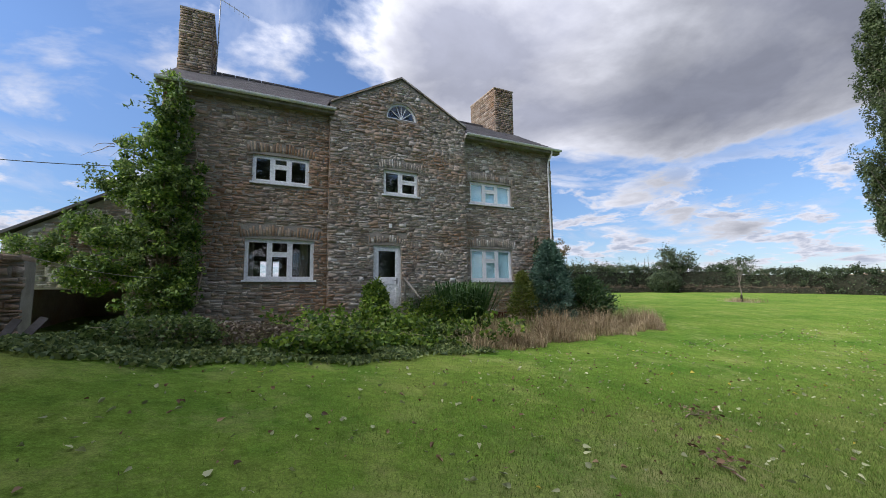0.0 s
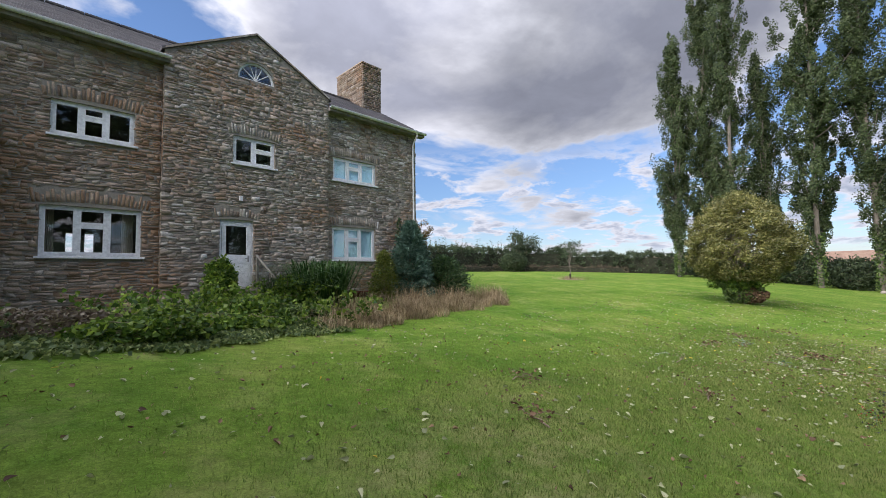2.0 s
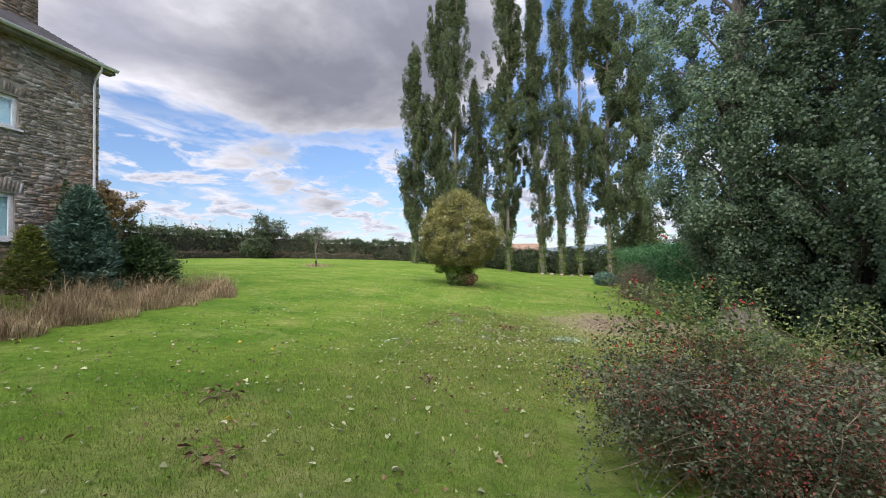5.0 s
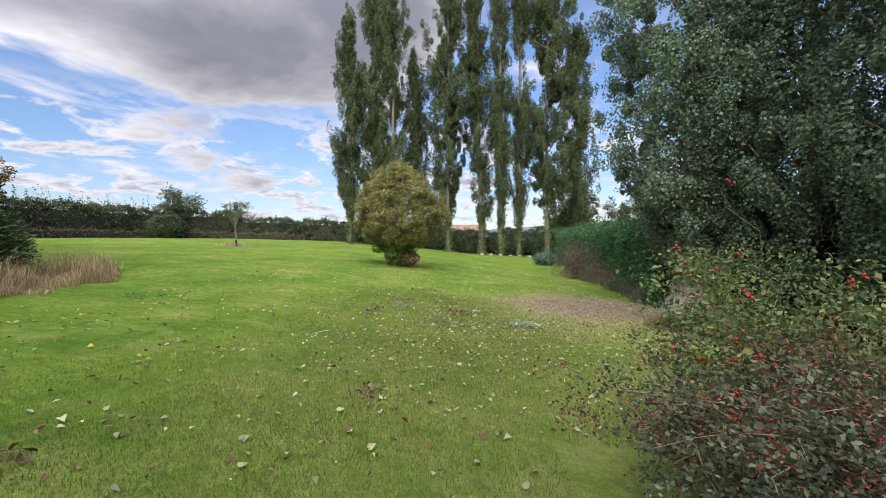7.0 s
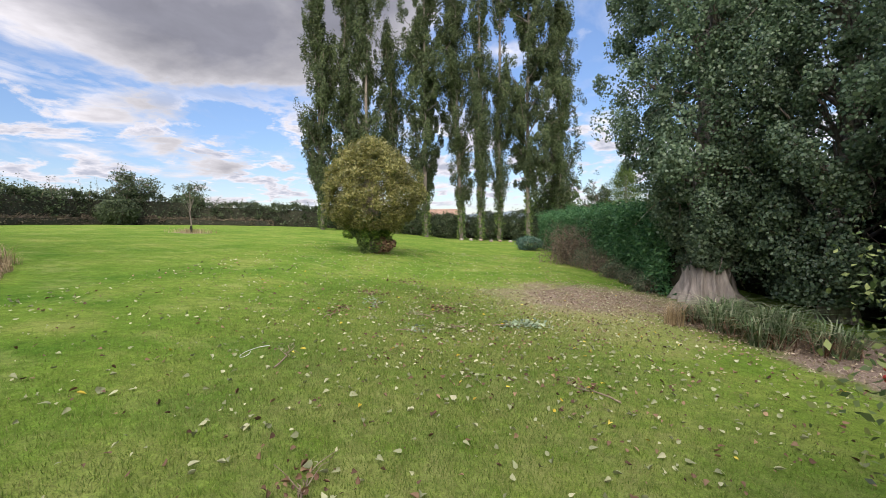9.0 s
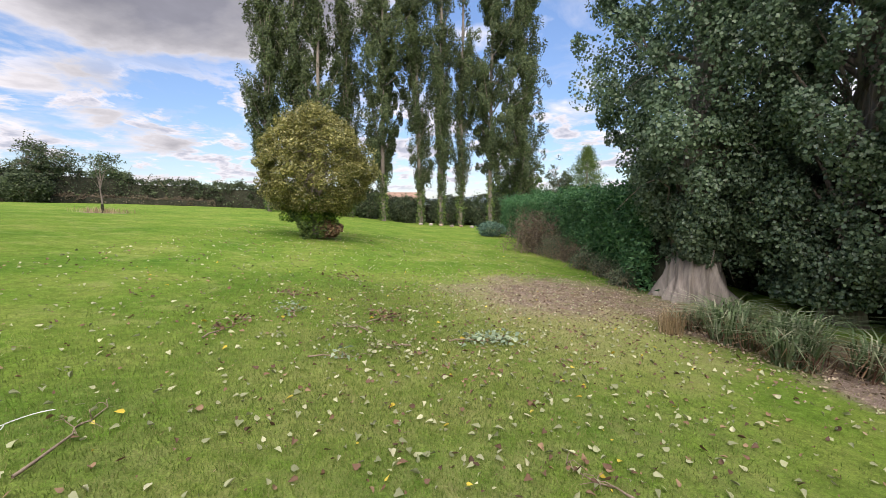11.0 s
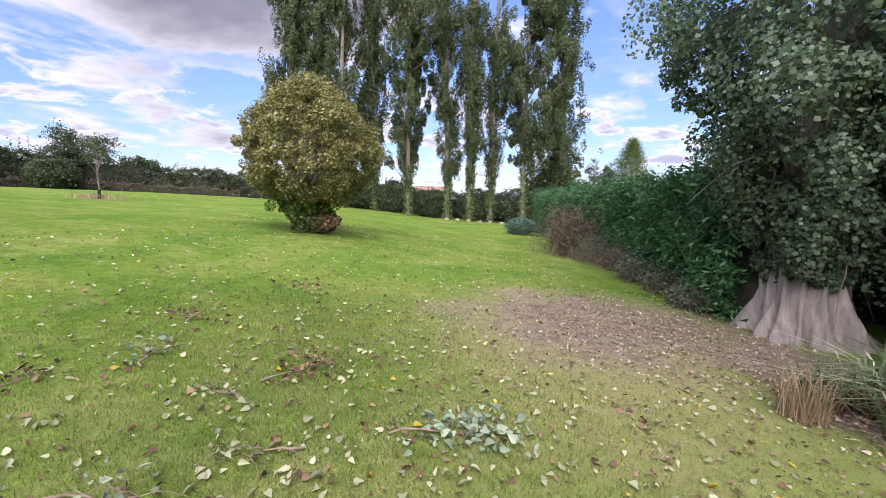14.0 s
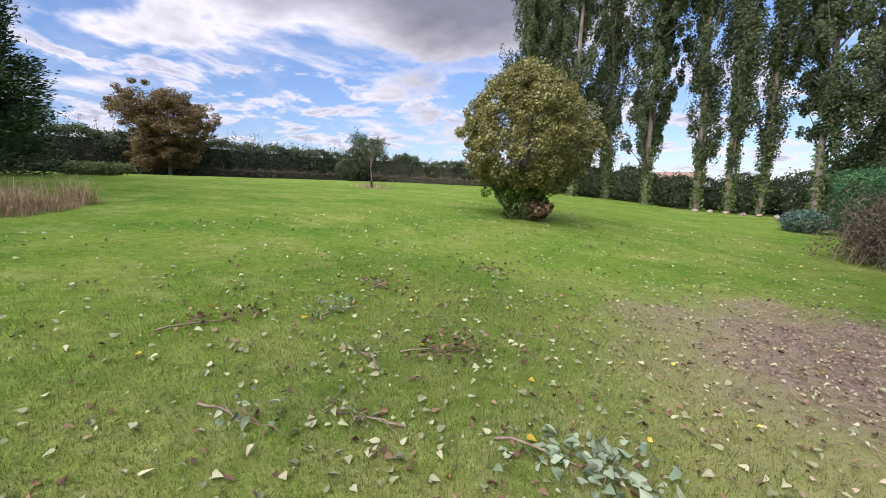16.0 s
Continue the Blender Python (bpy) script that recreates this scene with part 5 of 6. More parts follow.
R = lambda k: WINDOWS[k][:4]
grow = lambda r, m=0.0: (r[0] - m, r[1] + m, r[2] - (0.06 if m == 0 else m), r[3])
flat_top = lambda z: (lambda x: z)
gable_top = lambda x: min(APEX_Z, SHOULDER + (APEX_Z - SHOULDER) * (1 - abs(x - APEX_X) / ((GR - GL) / 2)) + 0.02)
fan_holes = [(FAN[0] - FAN[2] * c_, FAN[0] + FAN[2] * c_, FAN[1] - 0.02 + s0 * 0.1, FAN[1] + s0 * 0.1 + 0.1) for s0 in range(6) for c_ in [math.sqrt(max(0, 1 - (s0 * 0.1 / 0.6) ** 2))]]
left_stones = course_stones(XL, GL, 0.45, flat_top(ZE), YW, [grow(R("low_left")), grow(R("up_left"))] + [arch_hole(*[R(k)[q] for q in (0, 1, 3)]) for k in ("low_left", "up_left")])
right_stones = course_stones(GR, XR, 0.45, flat_top(ZE), YW, [grow(R("low_right")), grow(R("up_right")), grow(VENT), (VENT[0] - 0.2, VENT[1] + 0.15, VENT[3], VENT[3] + 0.1)] +
                             [arch_hole(*[R(k)[q] for q in (0, 1, 3)]) for k in ("low_right", "up_right")])
bay_stones = course_stones(GL, GR, 0.45, gable_top, YG, [DOOR, grow(R("up_mid")), arch_hole(DOOR[0], DOOR[1], DOOR[3]), arch_hole(*[R("up_mid")[q] for q in (0, 1, 3)])] + fan_holes)
lay(left_wall, left_stones, YW, mat=M_STONE_RUST)
lay(right_wall, right_stones, YW)
LOOSE = lay(bay_wall, bay_stones, YG, lambda s: 2.6 < s[2] < 4.6)
for k, win_wall in (("low_left", left_wall), ("up_left", left_wall), ("up_mid", bay_wall), ("low_right", right_wall), ("up_right", right_wall)):
    x0, x1, z0, z1, face, n = WINDOWS[k]
    arch_stones(x0, x1, z1, face, win_wall, 0.34, M_STONE_RUSTBIT if win_wall is left_wall else None)
arch_stones(DOOR[0], DOOR[1], DOOR[3], YG, bay_wall, 0.28)
# returns of the bay and quoins at the west corner
vs = []
for x, side in ((GL, -1), (GR, 1)):
    z = 0.5
    while z < SHOULDER - 0.2:
        h = RNG.uniform(0.06, 0.14)
        d = RNG.uniform(0.004, 0.014) * side
        vs.append((np.array([(x, YG - 0.004, z + 0.005), (x, YW, z + 0.005), (x, YW, z + h - 0.005), (x, YG - 0.004, z + h - 0.005),
                             (x + d, YG + 0.004, z + 0.012), (x + d, YW, z + 0.012), (x + d, YW, z + h - 0.012), (x + d, YG + 0.004, z + h - 0.012)]), STONE_F))
        z += h
v, f = join(vs)
np_mesh("return_facing", v, f, M_STONE, bay_wall)["kind"] = "stuff"
lean_stones = course_stones(-4.95, -1.8, 0.55, lambda x: 3.40 + (x + 4.95) * 0.584, 14.0, [(-4.4, -2.4, 0.5, 2.1)])
lay(w1, lean_stones, 14.0)

# coping along the gable
for s, xe in ((-1, GL), (1, GR)):
    n = 9
    for k in range(n):
        a, b = k / n, (k + 0.985) / n
        bm = bmesh.new()
        vs_ = add_box(bm, 0, 1, YG - 0.07, YG + 0.30, 0, 1)
        for v in bm.verts:
            t = a + (b - a) * v.co.x
            v.co.z = SHOULDER + (APEX_Z - SHOULDER) * t + 0.012 + 0.055 * v.co.z
            v.co.x = xe + (APEX_X - xe) * t
        hp("coping_stone", bm, M_STONE_BIT)

# yard wall
yard = thing("yard_wall", -4.6, 9.9, 0.4, "old rough stone yard wall", "wall")
core = box("core", -7.5, -3.0, 9.62, 10.1, 0.3, 2.5, M_MORTAR, yard)
core.location = -Vector(yard.location)
v, f = join([(stone_verts(*s, 9.62, RNG.uniform(0.01, 0.05)), STONE_F) for s in course_stones(-7.5, -2.98, 0.35, flat_top(2.56), 9.62, [], 0.1, 0.2, 0.15, 0.4)])
np_mesh("stone_facing", v, f, M_STONE, core)["kind"] = "stuff"
for k in range(16):
    x = -7.5 + k * 0.282
    cp = box("cope_stone", x, x + 0.26, 9.56, 10.14, 2.503, 2.503 + RNG.uniform(0.07, 0.15), M_STONE_BIT, yard, "", 0.02)
    cp.location = -Vector(yard.location)
M_DARKBOARD = speckled("rotten_board", (0.05, 0.045, 0.04), (0.11, 0.10, 0.09), 4, 0.95, 0.5, 30)
for k in range(4):
    bm = bmesh.new()
    add_box(bm, -0.06, 0.06, -0.012, 0.012, 0, 0.8, 0.004)
    b_ = part("loose_board", bm, M_DARKBOARD)
    x = -2.75 - 0.23 * k
    b_.matrix_world = pose(x, 8.75 + 0.05 * k, float(gz(x, 8.75)) - 0.02, -55 - 3 * k, 18 - 7 * k, 6 * k)
    tagged(b_, "weathered grey board leaning on the yard wall", "board", "loose boards")
v, f = tube(bent((-3.1, 9.8, 2.62), (-1.2, 12.6, 2.35), -0.12, 12), [0.008] * 12, 6)
tagged(np_mesh("rope", v, f, M_OLDWOOD, smooth=True), "pale washing rope slung from the yard wall", "rope")
v, f = tube(bent((-14, 20, 7.4), (-1.9, 13.6, 5.45), -0.35, 16), [0.012] * 16, 5)
tagged(np_mesh("overhead_cable", v, f, M_NEARBLACK, smooth=True), "thin dark overhead cable running to the house", "cable")

# tall wall out of view, added to cast shade on the lawn's west side
side = box("side_wall", -4.2, -3.7, -6.0, 9.6, 0.0, 9.5, M_STONE, yard)
side.location = -Vector(yard.location)

# aerial on the west chimney
aer = thing("tv_aerial", -0.66, 16.2, 10.0, "thin metal television aerial on a mast by the chimney", "aerial")
v, f = tube([(-0.66, 16.2, 9.55), (-0.62, 16.2, 13.0)], [0.02, 0.02], 8)
add_part(aer, "mast", v, f, M_METAL)
v, f = tube([(-0.85, 16.1, 12.75), (0.35, 16.0, 12.15)], [0.012, 0.012], 6)
add_part(aer, "boom", v, f, M_METAL)
for k in range(8):
    t = k / 7
    m_ = np.array([-0.8 + 1.1 * t, 16.1, 12.72 - 0.55 * t])
    v, f = tube([m_ + [0.0, -0.2, -0.02], m_ + [0.0, 0.2, 0.02]], [0.006, 0.006], 5)
    add_part(aer, "element", v, f, M_METAL)
v, f = tube([(-0.95, 16.05, 11.0), (-0.60, 16.18, 11.02)], [0.012, 0.012], 6)
add_part(aer, "wall_bracket", v, f, M_METAL)

# ---- planting along the house ----


def blob_leaves(blobs, n, lumps=0.25):
    vol = np.array([b[3] * b[5] for b in blobs])
    out = []
    for k, b in enumerate(blobs):
        m = int(n * vol[k] / vol.sum())
        out.append(shell_points(m, b[:3], b[3:6], lumps, 60 + k))
        out.append(grown(out[-1], m // 3, np.array(b[3:6]) * 0.14))
    return np.concatenate(out)


ivy = thing("climber", -1.6, 12.9, 0.85, "rampant green climber covering the house corner and lean-to", "climbing plant")
st = []
for k in range(9):
    x = -1.7 + 0.14 * k
    st.append(tube(bent((x, 13.0, 0.7), (x - 0.3 + RNG.normal() * 0.5, 13.1, RNG.uniform(4, 7.3)), 0, 9, 0.10), np.linspace(0.05, 0.012, 9), 6))
for k in range(26):
    b0 = np.array([-1.6 + RNG.normal() * 0.5, 12.9, RNG.uniform(2.5, 6.2)])
    e0 = b0 + [RNG.choice([-1, 1], p=[0.65, 0.35]) * RNG.uniform(0.3, 0.9), RNG.uniform(-0.4, 0.1), RNG.uniform(-0.5, 0.05)]
    st.append(tube(bent(b0, e0, 0.06, 6, 0.03), np.linspace(0.012, 0.003, 6), 4))
v, q = join(st)
add_part(ivy, "stem_work", v, q, M_TWIG, stuff=True)
IVY = [(-1.55, 13.05, 7.0, 0.40, 0.3, 0.8), (-1.35, 13.0, 6.2, 0.42, 0.3, 0.8), (-1.75, 12.9, 5.2, 0.75, 0.45, 0.9), (-1.45, 12.75, 4.2, 0.75, 0.5, 1.1),
       (-1.35, 12.7, 2.9, 0.75, 0.55, 1.1), (-2.4, 13.2, 4.75, 0.55, 0.4, 0.45), (-3.2, 13.6, 3.75, 0.6, 0.35, 0.3), (-2.5, 12.9, 3.0, 0.8, 0.5, 0.6),
       (-4.1, 13.6, 3.1, 0.6, 0.3, 0.3), (-1.5, 12.5, 1.8, 0.7, 0.5, 0.6), (-2.9, 13.2, 2.35, 0.8, 0.5, 0.35), (-1.0, 13.0, 5.2, 0.35, 0.25, 0.25)]
tufts = blob_leaves(IVY, 420, 0.4)
c, f = clumps(tufts, RNG.uniform(0.12, 0.30, len(tufts)), 30000, 0.7)
ok = (c[:, 1] < 13.27) | ((c[:, 0] < -1.8) & (c[:, 1] < 13.95))
v, q = leaf_cards(c[ok], 0.12, 0.05, 0.5, face=f[ok] + [0, -0.3, 0.4])
add_part(ivy, "foliage", v, q, M_IVY)
spray = []
for k in range(220):
    b = np.array(IVY[RNG.integers(0, 10)])
    a = RNG.uniform(0, 2 * math.pi)
    p0 = b[:3] + [b[3] * 0.8 * math.cos(a), -b[4] * 0.8, b[5] * 0.7 * math.sin(a)]
    spray.append(bent(p0, p0 + [RNG.uniform(-0.55, 0.35), RNG.uniform(-0.3, 0.0), RNG.uniform(-0.25, 0.35)], 0.1, 6, 0.02))
c = np.concatenate([grown(s_, 26, 0.035) for s_ in spray])
v, q = leaf_cards(c, 0.10, 0.04, 0.3)
add_part(ivy, "young_sprays", v, q, M_BRAMBLE, "yellow-green young shoots")

steps = thing("door_steps", 4.75, 12.6, 0.85, "grey concrete steps up to the back door", "steps")
for k in range(3):
    bm = bmesh.new()
    add_box(bm, 4.1 - 4.75, 5.35 - 4.75, 12.05 + 0.30 * k - 12.6, 12.35 + 0.30 * k - 12.6 + (0.18 if k == 2 else 0), -0.2, 0.18 * (k + 1) - 0.02, 0.012)
    part("step", bm, M_MORTAR, steps)
rail = thing("handrail", 5.42, 12.3, 0.85, "weathered wooden handrail beside the door steps", "handrail")
for x, y_, zt in ((5.44, 12.15, 1.75), (5.30, 13.0, 2.40)):
    bm = bmesh.new()
    add_box(bm, x - 0.035 - 5.42, x + 0.035 - 5.42, y_ - 0.035 - 12.3, y_ + 0.035 - 12.3, -0.2, zt - 0.85, 0.006)
    part("post", bm, M_OLDWOOD, rail)
v, q = tube([(5.46, 12.05, 1.70), (5.29, 13.05, 2.42)], [0.04, 0.04], 8)
add_part(rail, "rail", v, q, M_OLDWOOD)


def bed_edge(x):
    """Front edge of the planted strip along the house."""
    return np.interp(x, [-3, -0.5, 1, 2.7, 5, 8, 11, 13.4, 14.8], [6.3, 6.2, 6.6, 7.0, 7.6, 8.4, 9.0, 9.55, 10.4])


n = 42000                                        # low leafy cover in front of the wall
x = RNG.uniform(-2.6, 5.2, n)
y = bed_edge(x) + 0.16 * np.sin(x * 2.1) + 0.12 * np.sin(x * 5.3 + 1) + RNG.normal(size=n) * 0.10 + RNG.uniform(0, 1, n) ** 1.1 * (12.7 - bed_edge(x))
hgt = 0.05 + 0.24 * np.clip((y - bed_edge(x)) / 2.4, 0, 1) * (0.65 + 0.35 * np.sin(x * 2.3 + np.sin(y * 1.7)) * np.sin(y * 1.9 + 1))
c = np.stack([x, y, gz(x, y) + hgt * RNG.uniform(0.35, 1.0, n) + 0.02], 1)
v, q = leaf_cards(c, 0.085, 0.060, 0.2)
cover_ = np_mesh("ground_cover", v, q, M_ROSE)
tagged(cover_, "low leafy weeds and brambles along the house wall", "weeds", kind="stuff")
MOUNDS = [(3.85, 11.7, 0.38, 0.45, 0.72, M_IVY, 2600, "tall yellow-green vine climbing beside the door"), (2.6, 10.4, 0.7, 0.6, 0.18, M_BRAMBLE, 3000, "spreading green bramble bush"),
          (4.1, 10.3, 0.8, 0.8, 0.28, M_IVY, 4600, "leafy green bramble hiding the door steps"), (5.0, 9.5, 0.8, 0.6, 0.20, M_BRAMBLE, 3200, "low green bramble bush"),
          (3.2, 8.4, 1.0, 0.6, 0.15, M_IVY, 3000, "low spreading vine at the lawn's edge"), (1.6, 7.6, 0.9, 0.6, 0.22, M_IVY, 2000, "yellow-green vine creeping onto the lawn"),
          (0.2, 8.6, 1.3, 0.9, 0.24, M_BROWNSHRUB, 2600, "low dry weeds at the lawn's edge"), (-0.9, 8.0, 1.0, 0.9, 0.26, M_BRAMBLE, 2400, "low spreading weeds at the lawn's edge"),
          (5.6, 11.2, 0.5, 0.6, 0.52, M_IVY, 2400, "yellow-green vine over the handrail")]
for k, (x, y, rx, ry, rz, mat, n, lab) in enumerate(MOUNDS):
    shrub("bramble", lab, "bush", x, y, (rx, ry, rz), int(n * (0.9 if mat is M_IVY else 1.5)), mat, 0.11 if mat is M_IVY else 0.075, 14, "brambles by the house", 70 + k, M_CANE, 0.5)


def tussock(name, label, category, x, y, spread, n, height, width, mat, lean=0.9, droop=0.35, group="", dead=0, deadmat=None):
    """A clump of arching strap leaves."""
    z = float(gz(x, y))
    ob = thing(name, x, y, z - 0.02, label, category, group)
    r, a = spread * np.sqrt(RNG.uniform(0, 1, n)), RNG.uniform(0, 2 * math.pi, n)
    px, py = x + r * np.cos(a), y + r * np.sin(a)
    v, q = blades(np.stack([px, py, gz(px, py) - 0.02], 1), height, width, lean, droop)
    add_part(ob, "leaves", v, q, mat)
    if dead:
        px, py = x + RNG.normal(size=dead) * spread * 0.6, y + RNG.normal(size=dead) * spread * 0.6
        v, q = blades(np.stack([px, py, gz(px, py) - 0.02], 1), height * 0.7, width * 0.8, lean * 1.3, 0.5)
        add_part(ob, "dead_leaves", v, q, deadmat or M_DRYGRASS, "dry brown leaves")
    return ob


tussock("pampas_clump", "large dark green clump of arching strap leaves", "plant", 6.5, 11.2, 0.6, 900, 1.9, 0.034, M_GREENCLUMP, 1.0, 0.45)
tussock("pampas_clump", "dark green clump of arching strap leaves", "plant", 5.7, 12.0, 0.35, 260, 1.3, 0.034, M_GREENCLUMP, 0.95, 0.4)
n = 15000                                        # tall dry grass
x = RNG.uniform(4.6, 14.9, n)
y = bed_edge(x) + 0.14 * np.sin(x * 2.7) + 0.1 * np.sin(x * 6.1) + np.abs(RNG.normal(size=n)) * np.interp(x, [4.6, 7, 12, 14.5], [0.5, 1.0, 1.5, 0.5])
keep = (y < 12.6) & (RNG.uniform(0, 1, n) < np.interp(x, [4.6, 6.5, 14.2, 14.9], [0.12, 1, 1, 0.35]))
x, y = x[keep], y[keep]
v, q = blades(np.stack([x, y, gz(x, y) - 0.02], 1), (0.26 + 0.34 * np.clip((y - bed_edge(x)), 0, 1)) * RNG.uniform(0.5, 1.35, len(x)) * (0.45 + 0.75 * (0.5 + 0.5 * np.sin(x * 3.1 + 2 * np.sin(y * 2.3)))), 0.010, 0.7, 0.2)
tagged(np_mesh("dry_grass", v, q, M_DRYGRASS), "tall straw-coloured dry grass along the bed", "grass", kind="stuff")

v, q = [], []
sp = []
for k in range(95):                               # yellow-green vine shoots over the brambles
    x = RNG.uniform(1.0, 6.2)
    y = RNG.uniform(float(bed_edge(x)) + 0.3, 11.6)
    z = float(gz(x, y)) + RNG.uniform(0.12, 0.5)
    sp.append(bent((x, y, z), (x + RNG.uniform(-0.6, 0.6), y - RNG.uniform(0.1, 0.6), z + RNG.uniform(-0.2, 0.45)), 0.12, 6, 0.02))
v, q = join([tube(l, np.linspace(0.005, 0.002, 6), 4) for l in sp])
vine = thing("vine", 3.8, 10.2, float(gz(3.8, 10.2)), "yellow-green vine shoots trailing over the brambles", "climbing plant")
add_part(vine, "stem_work", v, q, M_CANE, stuff=True)
v, q = leaf_cards(np.concatenate([grown(l, 30, 0.05) for l in sp]), 0.10, 0.075, 0.3)
add_part(vine, "foliage", v, q, M_IVY)

# ---- cotoneaster, rose and strap-leaved plants by the path ----
cot = thing("cotoneaster", 5.8, -1.8, float(gz(5.8, -1.8)) - 0.05, "sprawling cotoneaster bush with red berries and tiny leaves", "bush")
lines = []
for k in range(230):
    a = RNG.uniform(0, 2 * math.pi)
    r = RNG.uniform(0.5, 1.0)
    b0 = np.array([5.9 + RNG.normal() * 0.45, -1.9 + RNG.normal() * 0.55, 0.0])
    b0[2] = float(gz(b0[0], b0[1])) - 0.03
    e0 = np.array([5.75 + 1.25 * r * math.cos(a), -1.9 + 1.75 * r * math.sin(a), 0])
    e0[2] = float(gz(e0[0], e0[1])) + RNG.uniform(0.25, 1.35) * (1.2 - 0.5 * r)
    lines.append(bent(b0, e0, RNG.uniform(0.15, 0.4), 8, 0.03))
v, q = join([tube(l, np.linspace(0.007, 0.002, 8), 4) for l in lines])
add_part(cot, "branch_work", v, q, M_TWIG, stuff=True)
pts = np.concatenate([l[2:] for l in lines])
twigs = grown(pts, 1500, 0.12)
redder = twigs[np.sin(twigs[:, 0] * 3.1 + 1) + np.sin(twigs[:, 1] * 2.7) + 0.5 * RNG.normal(size=1500) > 0.1]
c = grown(redder, 13000, 0.06)
c = c[(c[:, 2] > gz(c[:, 0], c[:, 1]) + 0.01) & (c[:, 1] < 0.0)]
v, q = leaf_cards(c, 0.028, 0.015, 0.0)
add_part(cot, "autumn_foliage", v, q, M_REDLEAF, "leaves turned dull red")
c = np.concatenate([grown(twigs, 38000, 0.05), grown(pts, 11000, 0.03)])
c = c[(c[:, 2] > gz(c[:, 0], c[:, 1]) + 0.01) & (c[:, 1] < 0.0)]
v, q = leaf_cards(c, 0.034, 0.020, 0.0)
add_part(cot, "foliage", v, q, M_COTON)
reds = twigs[RNG.integers(0, 1500, 330)]
c = grown(reds, 13000, 0.06)
c = c[c[:, 1] < 0.0]
v, q = leaf_cards(c, 0.018, 0.014, 0.0)
add_part(cot, "fruit", v, q, M_RED, "clusters of small dull red berries", stuff=True)

rose = thing("wild_rose", 7.0, -2.5, float(gz(7.0, -2.5)) - 0.05, "arching wild rose bush with scarlet hips", "bush")
lines = []
for k in range(34):
    b0 = np.array([7.0 + RNG.normal() * 0.5, -2.6 + RNG.normal() * 0.6, float(gz(7.0, -2.5)) - 0.05])
    ex = RNG.uniform(5.4, 8.6)
    e0 = np.array([ex, RNG.uniform(-4.2, min(-1.0, -0.7 - 0.75 * (ex - 6.0))), RNG.uniform(0.3, 1.15)])
    lines.append(bent(b0, e0, RNG.uniform(0.1, 0.28), 9, 0.04))
for e in ((6.3, -0.80, 1.25), (6.25, -1.0, 1.1), (6.6, -1.1, 1.4), (6.1, -0.75, 0.9), (6.9, -1.4, 1.35), (7.2, -1.8, 1.3), (6.5, -1.3, 1.3), (6.0, -0.7, 0.7),
          (7.6, -2.2, 1.5), (6.35, -1.25, 1.95), (5.7, -0.85, 1.1), (5.8, -1.6, 1.2), (6.2, -2.0, 1.3), (6.8, -1.0, 0.9), (7.3, -1.5, 1.3)):
    lines.append(bent((7.1, -2.5, -0.3), e, 0.22, 9, 0.04))
v, q = join([tube(l, np.linspace(0.007, 0.0022, 9), 5) for l in lines])
add_part(rose, "cane_work", v, q, M_CANE, stuff=True)
pts = np.concatenate([l[3:] for l in lines])
twigs = grown(pts, 900, 0.14)
c = grown(twigs, 7000, 0.06)
ends_ = np.concatenate([l[6:] for l in lines[34:]])
c = np.concatenate([c, grown(ends_, 2600, 0.12)])
c = c[(c[:, 1] < -0.22) & (c[:, 2] < 1.42 + 0.05 * (c[:, 0] - 5.3))]
v, q = leaf_cards(c, 0.042, 0.024, 0.1)
add_part(rose, "foliage", v, q, M_ROSE)
hip_v = np.array([(1, 0, 0), (0.5, 0.87, 0), (-0.5, 0.87, 0), (-1, 0, 0), (-0.5, -0.87, 0), (0.5, -0.87, 0)])
hips = np.concatenate([twigs[RNG.integers(0, 900, 34)], grown(ends_, 34, 0.10)])
hips = hips[hips[:, 1] < -0.25]
hip_me = None
for h0 in hips:
    for s_ in range(RNG.integers(2, 5)):
        o = h0 + RNG.normal(size=3) * 0.022
        if hip_me is None:
            v = np.concatenate([hip_v * f_ * 0.011 + [0, 0, z_] for z_, f_ in ((-0.013, 0.35), (-0.006, 0.9), (0.003, 1.0), (0.010, 0.6), (0.013, 0.2))])
            q = np.array([(r * 6 + k, r * 6 + (k + 1) % 6, r * 6 + 6 + (k + 1) % 6, r * 6 + 6 + k) for r in range(4) for k in range(6)])
            hp_ = np_mesh("rose_hip", v, q, M_RED, rose, "", True)
            hip_me = hp_.data
        else:
            hp_ = new("rose_hip", hip_me)
            hp_.parent = rose
        hp_.location = Vector(o) - rose.location
        hp_.rotation_euler = RNG.uniform(-1, 1, 3)

IRIS = "strap-leaved plants under the trees"
for x, y, s in ((13.4, -4.95, 1.1), (14.1, -5.3, 1.05), (12.9, -5.4, 1.1), (14.3, -4.75, 0.7), (12.4, -5.0, 0.9), (12.0, -5.8, 1.0), (13.3, -6.0, 1.1), (14.6, -6.1, 0.9)):
    tussock("strap_plant", "clump of pale-edged arching strap leaves, some dead", "plant", x, y, 0.30 * s, int(130 * s), 0.72 * s, 0.026, M_STRAP, 0.95, 0.35, IRIS, 45, M_BROWNLEAF)
tussock("dry_tuft", "small tuft of dry orange grass", "grass", 13.9, -4.15, 0.2, 200, 0.5, 0.008, M_DRYGRASS, 0.5, 0.1)

# ---- things lying on the lawn ----


